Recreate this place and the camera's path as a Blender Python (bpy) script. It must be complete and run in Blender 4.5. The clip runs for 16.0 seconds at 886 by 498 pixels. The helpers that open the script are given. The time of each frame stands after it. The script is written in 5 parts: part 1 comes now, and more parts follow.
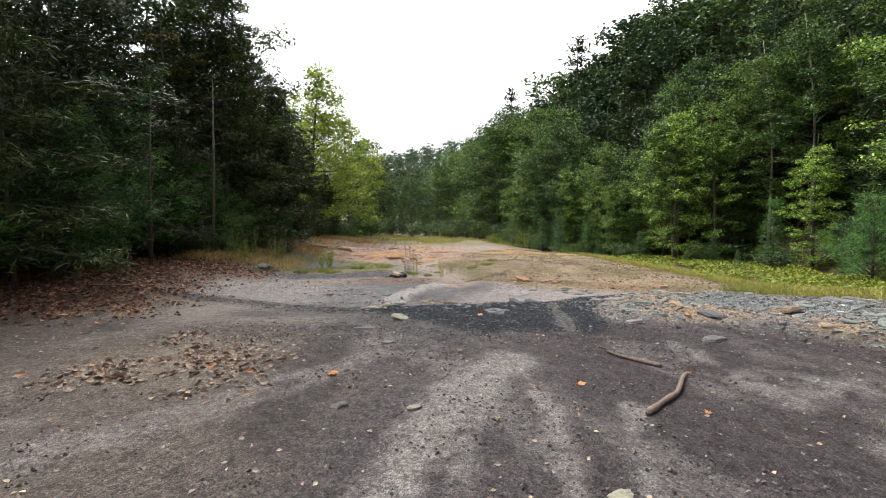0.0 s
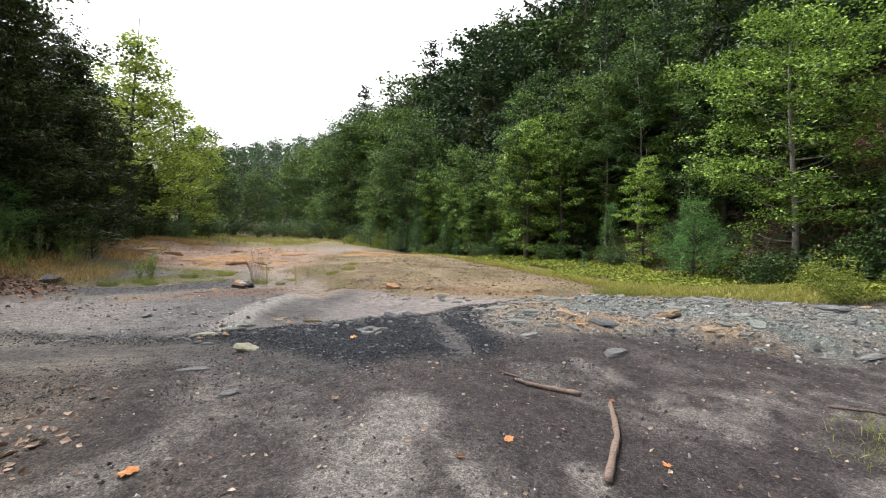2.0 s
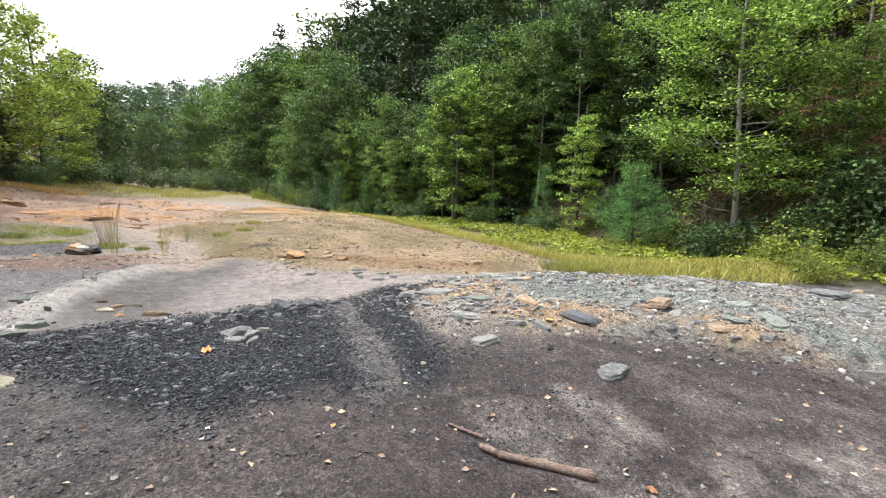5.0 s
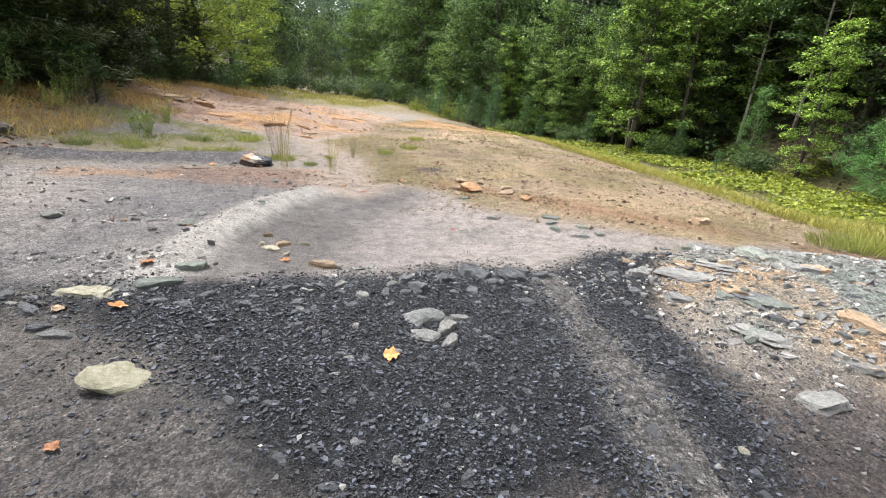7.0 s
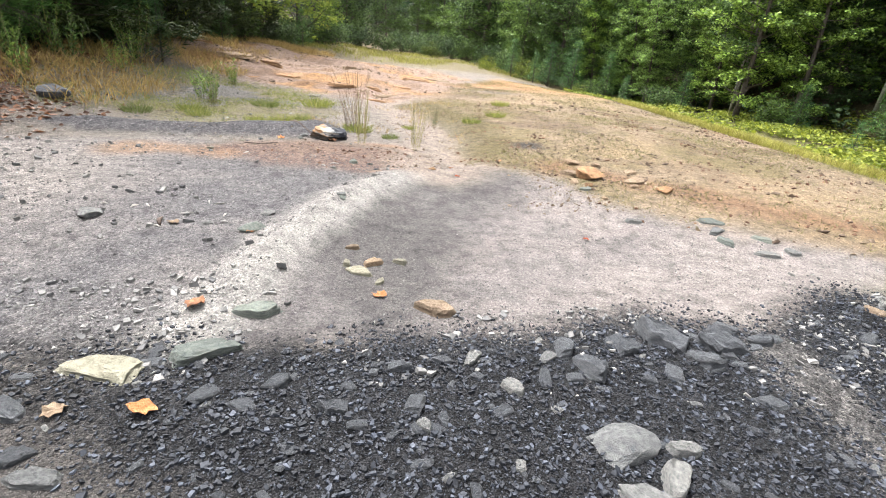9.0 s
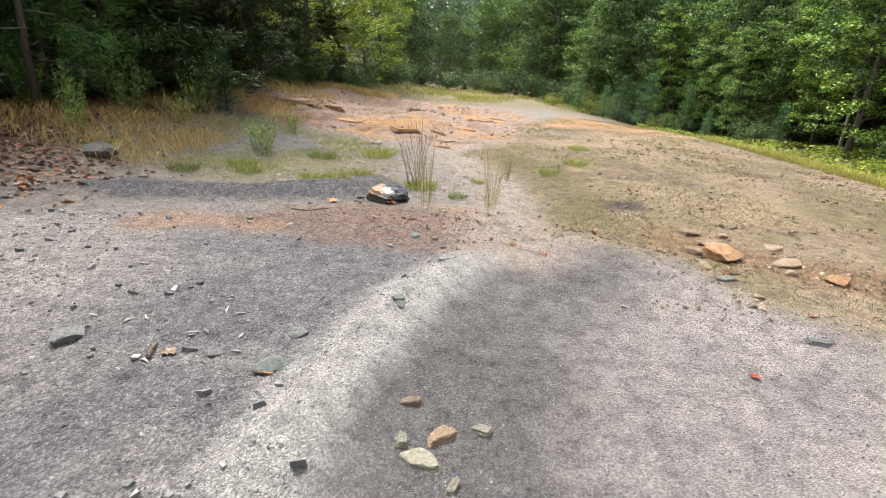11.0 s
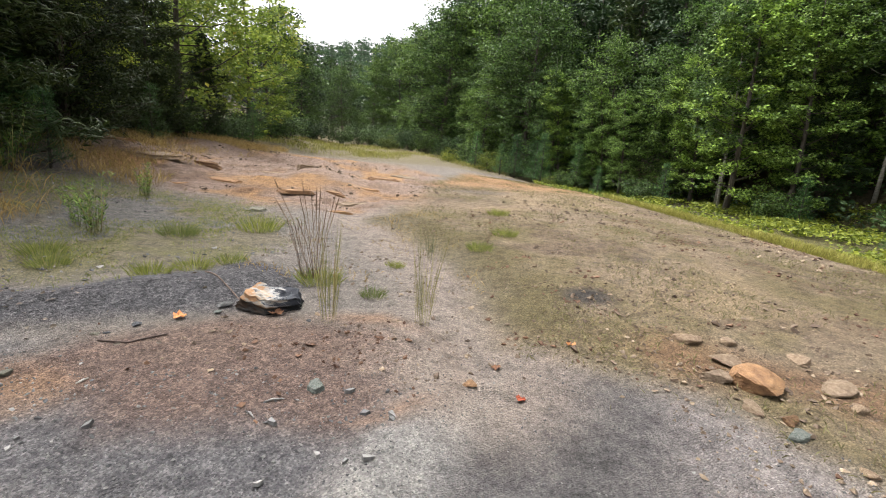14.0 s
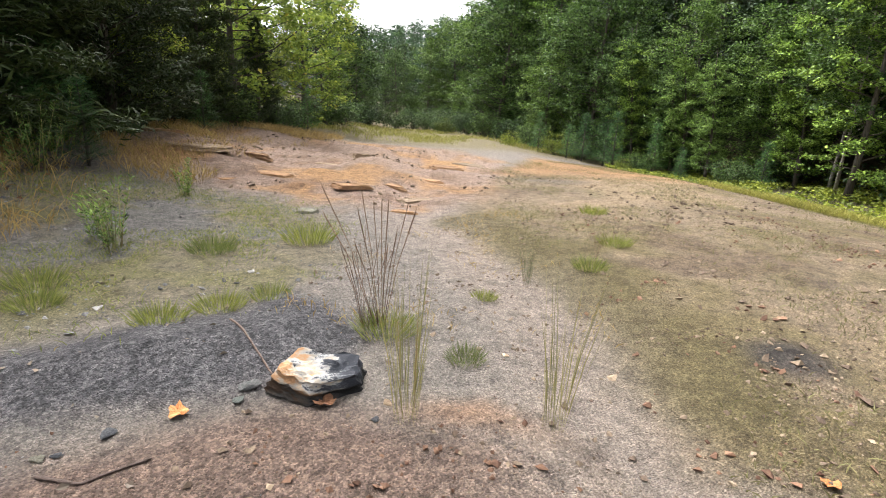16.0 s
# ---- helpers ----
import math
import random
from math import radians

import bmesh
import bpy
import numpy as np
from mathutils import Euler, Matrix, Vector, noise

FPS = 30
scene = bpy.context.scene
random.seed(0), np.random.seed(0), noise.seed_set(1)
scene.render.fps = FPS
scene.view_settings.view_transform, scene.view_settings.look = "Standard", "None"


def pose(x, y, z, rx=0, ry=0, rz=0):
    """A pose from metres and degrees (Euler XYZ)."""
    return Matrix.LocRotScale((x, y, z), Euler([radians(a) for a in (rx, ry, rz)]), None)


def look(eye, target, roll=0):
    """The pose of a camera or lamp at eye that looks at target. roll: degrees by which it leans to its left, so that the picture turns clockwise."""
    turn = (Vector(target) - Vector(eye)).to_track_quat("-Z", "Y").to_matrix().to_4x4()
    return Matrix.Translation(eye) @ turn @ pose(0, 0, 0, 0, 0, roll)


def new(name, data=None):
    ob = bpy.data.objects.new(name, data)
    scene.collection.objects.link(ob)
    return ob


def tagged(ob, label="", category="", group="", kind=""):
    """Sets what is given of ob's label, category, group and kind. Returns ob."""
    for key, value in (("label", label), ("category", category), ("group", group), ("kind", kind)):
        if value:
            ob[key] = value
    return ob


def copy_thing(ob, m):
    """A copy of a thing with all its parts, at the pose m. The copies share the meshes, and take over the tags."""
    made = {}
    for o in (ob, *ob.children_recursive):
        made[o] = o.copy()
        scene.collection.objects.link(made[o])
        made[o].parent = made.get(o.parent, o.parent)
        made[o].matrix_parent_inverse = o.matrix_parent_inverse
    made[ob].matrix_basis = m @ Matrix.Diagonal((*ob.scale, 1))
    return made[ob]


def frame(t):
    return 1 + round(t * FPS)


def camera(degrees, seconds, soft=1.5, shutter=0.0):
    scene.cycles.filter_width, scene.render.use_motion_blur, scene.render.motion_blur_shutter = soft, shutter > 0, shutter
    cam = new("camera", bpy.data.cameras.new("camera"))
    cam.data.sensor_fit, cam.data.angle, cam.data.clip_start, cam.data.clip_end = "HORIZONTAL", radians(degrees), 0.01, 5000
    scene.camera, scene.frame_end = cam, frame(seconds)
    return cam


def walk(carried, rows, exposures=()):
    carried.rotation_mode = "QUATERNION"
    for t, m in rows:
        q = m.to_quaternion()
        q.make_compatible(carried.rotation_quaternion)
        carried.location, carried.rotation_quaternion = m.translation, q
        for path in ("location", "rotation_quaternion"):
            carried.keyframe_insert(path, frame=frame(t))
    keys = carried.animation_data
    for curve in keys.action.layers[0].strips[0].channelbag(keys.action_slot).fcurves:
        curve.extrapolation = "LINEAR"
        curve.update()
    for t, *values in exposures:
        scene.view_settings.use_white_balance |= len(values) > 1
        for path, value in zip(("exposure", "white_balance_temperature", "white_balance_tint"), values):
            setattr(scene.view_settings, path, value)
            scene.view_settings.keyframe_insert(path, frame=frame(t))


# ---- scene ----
cam = camera(85.4, 16.0, soft=1.0)
# seconds, x, y, z in metres, yaw, pitch, roll in degrees
ROWS = [
    (0.0, 0.000, -0.000, 1.501, -0.00, -2.71, -0.02),
    (0.5, -0.135, 0.394, 1.464, -1.17, -2.33, 0.08),
    (1.0, -0.251, 0.789, 1.504, -3.21, -2.16, 0.11),
    (1.5, -0.308, 1.128, 1.532, -8.68, -1.94, -0.07),
    (2.0, -0.148, 1.471, 1.517, -17.38, -2.63, -0.37),
    (2.5, 0.100, 1.794, 1.496, -29.85, -3.68, -1.23),
    (3.0, 0.250, 2.094, 1.492, -44.08, -3.51, -2.36),
    (3.5, 0.442, 2.411, 1.451, -48.65, -3.60, -2.74),
    (4.0, 0.487, 2.913, 1.469, -39.16, -4.28, -1.81),
    (4.5, 0.509, 3.281, 1.456, -32.59, -5.09, -1.83),
    (5.0, 0.609, 3.674, 1.438, -26.46, -7.25, -2.45),
    (5.2, 0.630, 3.851, 1.440, -23.78, -8.40, -2.73),
    (7.3, 0.330, 5.761, 1.453, -8.83, -18.43, -5.31),
    (7.5, 0.282, 5.883, 1.445, -9.02, -18.46, -5.51),
    (8.0, 0.208, 6.194, 1.408, -7.44, -19.81, -5.90),
    (8.5, 0.150, 6.653, 1.407, -5.31, -21.57, -5.65),
    (9.0, -0.038, 7.014, 1.416, -2.20, -23.17, -4.97),
    (9.2, -0.116, 7.139, 1.452, -0.73, -23.14, -4.73),
    (11.3, -0.233, 8.553, 1.543, 4.64, -17.94, -3.26),
    (11.5, -0.227, 8.668, 1.584, 3.26, -15.58, -3.87),
    (12.0, -0.140, 8.912, 1.547, -9.24, -13.63, -7.21),
    (12.5, -0.107, 9.215, 1.544, -13.69, -13.41, -6.83),
    (13.0, -0.154, 9.601, 1.538, -15.03, -12.65, -6.12),
    (13.5, -0.271, 9.855, 1.552, -14.14, -12.50, -5.46),
    (14.0, -0.505, 10.201, 1.504, -7.77, -12.96, -4.54),
    (14.5, -0.729, 10.682, 1.457, -0.31, -14.36, -3.44),
    (15.0, -0.865, 11.057, 1.459, 3.12, -15.45, -2.41),
    (15.5, -0.849, 11.397, 1.464, 1.83, -15.12, -2.52),
    (16.0, -0.763, 11.819, 1.486, -1.66, -15.32, -2.94),
]
walk(cam, [(t, pose(x, y, z, 90 + pitch, roll, yaw)) for t, x, y, z, yaw, pitch, roll in ROWS],
     exposures=[(0.0, 1.42), (2.0, 1.42), (2.5, 1.3), (3.5, 1.95), (4.0, 2.3), (5.0, 1.95), (7.5, 2.08), (9.0, 2.3), (11.5, 1.8), (12.5, 1.48), (14.0, 1.6), (16.0, 1.85)])

# ---- sky and sun: bright overcast ----
world = bpy.data.worlds.new("overcast_sky")
scene.world = world
world.use_nodes = True
wn, wl = world.node_tree.nodes, world.node_tree.links
wn.clear()
sky = wn.new("ShaderNodeTexSky")
sky.sky_type, sky.sun_disc = "NISHITA", False
sky.sun_elevation, sky.sun_rotation = radians(60), radians(-42)
sky.air_density, sky.dust_density, sky.ozone_density = 1.0, 6.0, 1.0
pale = wn.new("ShaderNodeHueSaturation")
pale.inputs["Saturation"].default_value = 0.12
backg = wn.new("ShaderNodeBackground")
backg.inputs["Strength"].default_value = 0.15
wout = wn.new("ShaderNodeOutputWorld")
wl.new(sky.outputs[0], pale.inputs["Color"])
wl.new(pale.outputs[0], backg.inputs["Color"])
wl.new(backg.outputs[0], wout.inputs["Surface"])
sun = new("sun", bpy.data.lights.new("sun", "SUN"))
sun.data.energy, sun.data.angle, sun.data.color = 1.5, radians(18), (1.0, 0.97, 0.92)
sun.matrix_world = look((-18, 20, 50), (0, 0, 0))


# ---- materials ----
def material(name, build, rough=0.9, spec=0.3):
    m = bpy.data.materials.new(name)
    m.use_nodes = True
    nt = m.node_tree
    b = nt.nodes["Principled BSDF"]
    b.inputs["Roughness"].default_value = rough
    b.inputs["Specular IOR Level"].default_value = spec
    build(nt, b)
    return m


def node(nt, kind, **sets):
    n = nt.nodes.new(kind)
    for k, v in sets.items():
        n.inputs[k].default_value = v
    return n


def ramp(nt, fac, stops):
    r = nt.nodes.new("ShaderNodeValToRGB")
    els = r.color_ramp.elements
    while len(els) < len(stops):
        els.new(0.5)
    for e, (p, c) in zip(els, stops):
        e.position, e.color = p, (*c, 1) if len(c) == 3 else c
    nt.links.new(fac, r.inputs[0])
    return r.outputs[0]


def mix(nt, kind, fac, a, b):
    n = nt.nodes.new("ShaderNodeMix")
    n.data_type, n.blend_type = "RGBA", kind
    for sock, v in ((n.inputs[0], fac), (n.inputs[6], a), (n.inputs[7], b)):
        if isinstance(v, bpy.types.NodeSocket):
            nt.links.new(v, sock)
        elif sock == n.inputs[0]:
            sock.default_value = v
        else:
            sock.default_value = (*v, 1)
    return n.outputs[2]


def bump(nt, b, height, strength, dist):
    n = node(nt, "ShaderNodeBump", Strength=strength, Distance=dist)
    nt.links.new(height, n.inputs["Height"])
    nt.links.new(n.outputs[0], b.inputs["Normal"])
    return n


def noise_tex(nt, scale, detail=6, coords="Object", rough=0.6, stretch=None):
    tc = nt.nodes.new("ShaderNodeTexCoord")
    n = node(nt, "ShaderNodeTexNoise", Scale=scale, Detail=detail, Roughness=rough)
    src = tc.outputs[coords]
    if stretch:
        mp = node(nt, "ShaderNodeMapping", Scale=stretch)
        nt.links.new(src, mp.inputs[0])
        src = mp.outputs[0]
    nt.links.new(src, n.inputs["Vector"])
    return n.outputs["Fac"]


def soil_build(nt, b):
    at = nt.nodes.new("ShaderNodeAttribute")
    at.attribute_name = "soil"
    tc = nt.nodes.new("ShaderNodeTexCoord")
    fine = node(nt, "ShaderNodeTexNoise", Scale=55.0, Detail=5.0, Roughness=0.75)
    mid = node(nt, "ShaderNodeTexNoise", Scale=7.0, Detail=8.0, Roughness=0.72)
    vor = node(nt, "ShaderNodeTexVoronoi", Scale=105.0, Randomness=1.0)
    vor2 = node(nt, "ShaderNodeTexVoronoi", Scale=38.0, Randomness=1.0)
    for n in (fine, mid, vor, vor2):
        nt.links.new(tc.outputs["Object"], n.inputs["Vector"])
    bw = nt.nodes.new("ShaderNodeRGBToBW")
    nt.links.new(vor.outputs["Color"], bw.inputs[0])
    bw2 = nt.nodes.new("ShaderNodeRGBToBW")
    nt.links.new(vor2.outputs["Color"], bw2.inputs[0])
    grains = ramp(nt, bw.outputs[0], [(0.22, (0.5, 0.5, 0.51)), (0.36, (0.88, 0.88, 0.88)), (0.62, (1.05, 1.05, 1.05)), (0.76, (1.45, 1.43, 1.4))])
    chips = ramp(nt, bw2.outputs[0], [(0.24, (0.42, 0.42, 0.43)), (0.34, (0.95, 0.95, 0.95)), (0.66, (1.05, 1.05, 1.05)), (0.74, (1.6, 1.58, 1.55))])
    dirt = ramp(nt, fine.outputs["Fac"], [(0.3, (0.6, 0.6, 0.6)), (0.7, (1.4, 1.4, 1.4))])
    blot = ramp(nt, mid.outputs["Fac"], [(0.30, (0.5, 0.5, 0.51)), (0.5, (1, 1, 1)), (0.75, (1.4, 1.38, 1.34))])
    c = mix(nt, "MULTIPLY", 1.0, at.outputs["Color"], blot)
    c = mix(nt, "MULTIPLY", 0.9, c, dirt)
    c = mix(nt, "MULTIPLY", 0.45, c, grains)
    c2 = mix(nt, "MULTIPLY", 0.9, c, grains)
    c2 = mix(nt, "MULTIPLY", 0.8, c2, chips)
    c = mix(nt, "MIX", at.outputs["Alpha"], c, c2)
    nt.links.new(c, b.inputs["Base Color"])
    h = nt.nodes.new("ShaderNodeMath")
    h.operation = "MULTIPLY_ADD"
    nt.links.new(vor.outputs["Distance"], h.inputs[0])
    h.inputs[1].default_value = -0.7
    nt.links.new(fine.outputs["Fac"], h.inputs[2])
    h2 = nt.nodes.new("ShaderNodeMath")
    h2.operation = "MULTIPLY_ADD"
    nt.links.new(mid.outputs["Fac"], h2.inputs[0])
    h2.inputs[1].default_value = 2.0
    nt.links.new(h.outputs[0], h2.inputs[2])
    bump(nt, b, h2.outputs[0], 1.0, 0.04)


M_SOIL = material("quarry_soil", soil_build, 0.95, 0.2)


def foliage(name, dark, light, thin=0.16, warm=None):
    """Leaves: a hue for each tree, a shade for each leaf, light coming through."""
    def build(nt, b):
        geo = nt.nodes.new("ShaderNodeNewGeometry")
        info = nt.nodes.new("ShaderNodeObjectInfo")
        stops = [(0.0, dark), (0.55, [0.5 * (p + q) for p, q in zip(dark, light)]), (0.93, light)]
        if warm:
            stops.append((1.0, warm))
        c = ramp(nt, geo.outputs["Random Per Island"], stops)
        tree = ramp(nt, info.outputs["Random"], [(0.0, (0.56, 0.64, 0.72)), (0.5, (1, 1, 1)), (1.0, (1.32, 1.27, 1.02))])
        c = mix(nt, "MULTIPLY", 1.0, c, tree)
        nt.links.new(c, b.inputs["Base Color"])
        tr = nt.nodes.new("ShaderNodeBsdfTranslucent")
        nt.links.new(c, tr.inputs["Color"])
        ms = nt.nodes.new("ShaderNodeMixShader")
        ms.inputs[0].default_value = thin
        nt.links.new(b.outputs[0], ms.inputs[1])
        nt.links.new(tr.outputs[0], ms.inputs[2])
        nt.links.new(ms.outputs[0], nt.nodes["Material Output"].inputs["Surface"])
    return material(name, build, 0.6, 0.25)


# near-black dark ends put the wood's inner shade into these leaf colours
M_LEAF = foliage("green_leaves", (0.008, 0.020, 0.006), (0.10, 0.17, 0.042))
M_LIGHT = foliage("light_green_leaves", (0.022, 0.048, 0.010), (0.26, 0.40, 0.085))
M_MID = foliage("fresh_green_leaves", (0.011, 0.028, 0.008), (0.155, 0.255, 0.055))
M_ALDER = foliage("grey_green_leaves", (0.012, 0.027, 0.009), (0.12, 0.18, 0.062))
# wood shade and the backlit west side are put into these two leaf colours
M_DARK = foliage("dark_green_shaded_leaves", (0.015, 0.034, 0.013), (0.038, 0.070, 0.022), 0.15)
M_WEST = foliage("deep_green_shaded_leaves", (0.012, 0.026, 0.009), (0.06, 0.095, 0.026), 0.15)
M_YELLOW = foliage("yellow_green_leaves", (0.10, 0.15, 0.025), (0.28, 0.36, 0.06), 0.4, (0.36, 0.32, 0.05))
M_NEEDLE = foliage("pine_needles", (0.022, 0.06, 0.018), (0.10, 0.22, 0.06), 0.2)
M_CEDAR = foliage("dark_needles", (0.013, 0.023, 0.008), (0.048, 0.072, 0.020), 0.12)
# paler and bluer: the haze of distance put into the leaf colour
M_FAR = foliage("far_woods_hazed_leaves", (0.028, 0.058, 0.030), (0.085, 0.15, 0.068), 0.2)
M_HERB = foliage("low_herbs", (0.055, 0.08, 0.014), (0.20, 0.235, 0.036), 0.35)
M_GRASS = foliage("grass_blades", (0.10, 0.125, 0.03), (0.26, 0.28, 0.08), 0.4, (0.34, 0.27, 0.13))
M_DRYGRASS = foliage("dry_grass", (0.15, 0.105, 0.045), (0.34, 0.25, 0.12), 0.3, (0.28, 0.25, 0.09))
M_MEADOW = foliage("thin_meadow_grass", (0.15, 0.125, 0.05), (0.33, 0.28, 0.11), 0.3, (0.34, 0.26, 0.12))
M_STRIP = foliage("yellowing_grass", (0.13, 0.13, 0.03), (0.32, 0.31, 0.08), 0.35, (0.36, 0.29, 0.12))
M_STEM = foliage("bunchgrass_stems", (0.12, 0.13, 0.05), (0.30, 0.27, 0.12), 0.2, (0.2, 0.1, 0.06))
M_LITTER = foliage("fallen_leaves", (0.07, 0.035, 0.022), (0.26, 0.13, 0.075), 0.1, (0.45, 0.18, 0.07))
M_PALELITTER = foliage("pale_fallen_leaves", (0.15, 0.10, 0.07), (0.36, 0.27, 0.19), 0.1, (0.40, 0.16, 0.07))
M_DRYLEAF = foliage("dry_brown_leaves", (0.10, 0.05, 0.032), (0.40, 0.25, 0.16), 0.1, (0.48, 0.16, 0.06))
M_RUST = foliage("rust_leaves", (0.07, 0.055, 0.02), (0.22, 0.18, 0.05), 0.15, (0.28, 0.15, 0.04))


def plain(name, a, b_, scale=14.0, rough=0.85, relief=0.8, dist=0.03, random_tone=True, spec=0.3, stretch=None):
    def build(nt, b):
        f = noise_tex(nt, scale, 8, stretch=stretch)
        c = ramp(nt, f, [(0.3, a), (0.7, b_)])
        if random_tone:
            info = nt.nodes.new("ShaderNodeObjectInfo")
            t = ramp(nt, info.outputs["Random"], [(0, (0.75, 0.75, 0.77)), (1, (1.25, 1.22, 1.18))])
            c = mix(nt, "MULTIPLY", 1.0, c, t)
        nt.links.new(c, b.inputs["Base Color"])
        f2 = noise_tex(nt, scale * 5, 6)
        bump(nt, b, f2, relief, dist)
    return material(name, build, rough, spec)


M_BARK = plain("bark", (0.035, 0.03, 0.026), (0.11, 0.095, 0.08), 9, stretch=(3, 3, 0.5))
M_BIRCH = plain("pale_bark", (0.12, 0.11, 0.095), (0.33, 0.31, 0.28), 8, stretch=(1, 1, 2.5))
M_STICK = plain("weathered_wood", (0.07, 0.05, 0.042), (0.21, 0.155, 0.13), 16, stretch=(0.6, 5, 5))
M_GREY_ROCK = plain("grey_shale", (0.08, 0.086, 0.09), (0.22, 0.22, 0.215), 9)
M_DARK_ROCK = plain("dark_shale", (0.018, 0.021, 0.028), (0.085, 0.092, 0.105), 10, 0.6, spec=0.5)
M_GREEN_ROCK = plain("greenish_shale", (0.085, 0.105, 0.10), (0.20, 0.215, 0.19), 9)
M_TAN_ROCK = plain("tan_sandstone", (0.15, 0.10, 0.065), (0.34, 0.26, 0.18), 8)
M_PALE_ROCK = plain("pale_sandstone", (0.15, 0.145, 0.105), (0.33, 0.315, 0.25), 8)
M_CREAM_ROCK = plain("cream_sandstone", (0.20, 0.19, 0.125), (0.36, 0.345, 0.27), 7)
M_ORANGE_ROCK = plain("orange_sandstone", (0.13, 0.07, 0.04), (0.34, 0.20, 0.10), 6)
M_BONE = plain("white_splinters", (0.34, 0.33, 0.31), (0.52, 0.5, 0.47), 20)


def chips_build(nt, b, lo, hi):
    geo = nt.nodes.new("ShaderNodeNewGeometry")
    c = ramp(nt, geo.outputs["Random Per Island"], [(0, lo), (0.75, [0.6 * p + 0.4 * q for p, q in zip(lo, hi)]), (1, hi)])
    f = noise_tex(nt, 60, 4)
    c = mix(nt, "MULTIPLY", 0.7, c, ramp(nt, f, [(0.3, (0.6, 0.6, 0.6)), (0.7, (1.3, 1.3, 1.3))]))
    nt.links.new(c, b.inputs["Base Color"])


M_BLACK_CHIPS = material("black_shale_chips", lambda nt, b: chips_build(nt, b, (0.006, 0.007, 0.010), (0.06, 0.068, 0.088)), 0.72, 0.3)
M_GREY_CHIPS = material("grey_gravel", lambda nt, b: chips_build(nt, b, (0.07, 0.07, 0.073), (0.30, 0.29, 0.275)), 0.85, 0.3)
M_TAN_CHIPS = material("tan_gravel", lambda nt, b: chips_build(nt, b, (0.08, 0.055, 0.04), (0.32, 0.245, 0.17)), 0.9, 0.3)
M_MUD_CLODS = material("mud_clods", lambda nt, b: chips_build(nt, b, (0.035, 0.03, 0.03), (0.13, 0.115, 0.11)), 0.95, 0.2)
M_RED_CLODS = material("red_clods", lambda nt, b: chips_build(nt, b, (0.09, 0.05, 0.035), (0.24, 0.14, 0.09)), 0.95, 0.2)


def rockmix_build(nt, b):
    tc = nt.nodes.new("ShaderNodeTexCoord")
    xyz = nt.nodes.new("ShaderNodeSeparateXYZ")
    nt.links.new(tc.outputs["Object"], xyz.inputs[0])
    f = noise_tex(nt, 3.6, 8, rough=0.7)
    a = node(nt, "ShaderNodeMath")
    a.operation = "MULTIPLY_ADD"
    nt.links.new(xyz.outputs["X"], a.inputs[0])
    a.inputs[1].default_value = -0.34
    nt.links.new(f, a.inputs[2])
    c = ramp(nt, a.outputs[0], [(0.40, (0.02, 0.022, 0.03)), (0.46, (0.06, 0.065, 0.075)), (0.50, (0.27, 0.265, 0.26)), (0.57, (0.30, 0.265, 0.22)), (0.65, (0.32, 0.18, 0.09))])
    # darkened towards the ground: shade at the rock's foot put into its colour
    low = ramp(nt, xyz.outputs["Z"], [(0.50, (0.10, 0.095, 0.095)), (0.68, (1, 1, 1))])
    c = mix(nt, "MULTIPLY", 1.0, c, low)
    nt.links.new(c, b.inputs["Base Color"])
    bump(nt, b, noise_tex(nt, 40, 6), 0.5, 0.01)


M_MIXED_ROCK = material("banded_rock_shaded_foot", rockmix_build, 0.75, 0.3)


# ---- helpers for shapes ----
def mesh_from(name, verts, faces, mat, smooth=False):
    me = bpy.data.meshes.new(name)
    verts = np.asarray(verts, dtype=np.float32)
    if isinstance(faces, np.ndarray):
        n, k = faces.shape
        me.vertices.add(len(verts))
        me.vertices.foreach_set("co", verts.ravel())
        me.loops.add(n * k)
        me.loops.foreach_set("vertex_index", faces.astype(np.int32).ravel())
        me.polygons.add(n)
        me.polygons.foreach_set("loop_start", np.arange(0, n * k, k, dtype=np.int32))
        me.polygons.foreach_set("loop_total", np.full(n, k, dtype=np.int32))
        me.update(calc_edges=True)
    else:
        me.from_pydata(verts.tolist(), [], faces)
        me.update()
    me.materials.append(mat)
    me.polygons.foreach_set("use_smooth", np.full(len(me.polygons), smooth, dtype=bool))
    return me


def child(name, me, parent, label=""):
    ob = new(name, me)
    ob.parent = parent
    if label:
        tagged(ob, label)
    return ob


def empty(name, m=None):
    ob = new(name)
    ob.empty_display_size = 0.1
    if m is not None:
        ob.matrix_basis = m
    return ob


def lattice(ix, iy, seed):
    h = (ix.astype(np.int64) * 374761393 + iy.astype(np.int64) * 668265263 + seed * 1442695041) & 0xFFFFFFFF
    h = ((h ^ (h >> 13)) * 1274126177) & 0xFFFFFFFF
    return ((h ^ (h >> 16)) & 0xFFFF) / 65535.0


def vnoise(x, y, scale, seed=0):
    x, y = np.asarray(x, float) / scale, np.asarray(y, float) / scale
    ix, iy = np.floor(x).astype(np.int64), np.floor(y).astype(np.int64)
    fx, fy = x - ix, y - iy
    fx, fy = fx * fx * (3 - 2 * fx), fy * fy * (3 - 2 * fy)
    a, b = lattice(ix, iy, seed), lattice(ix + 1, iy, seed)
    c, d = lattice(ix, iy + 1, seed), lattice(ix + 1, iy + 1, seed)
    return (a + (b - a) * fx) * (1 - fy) + (c + (d - c) * fx) * fy


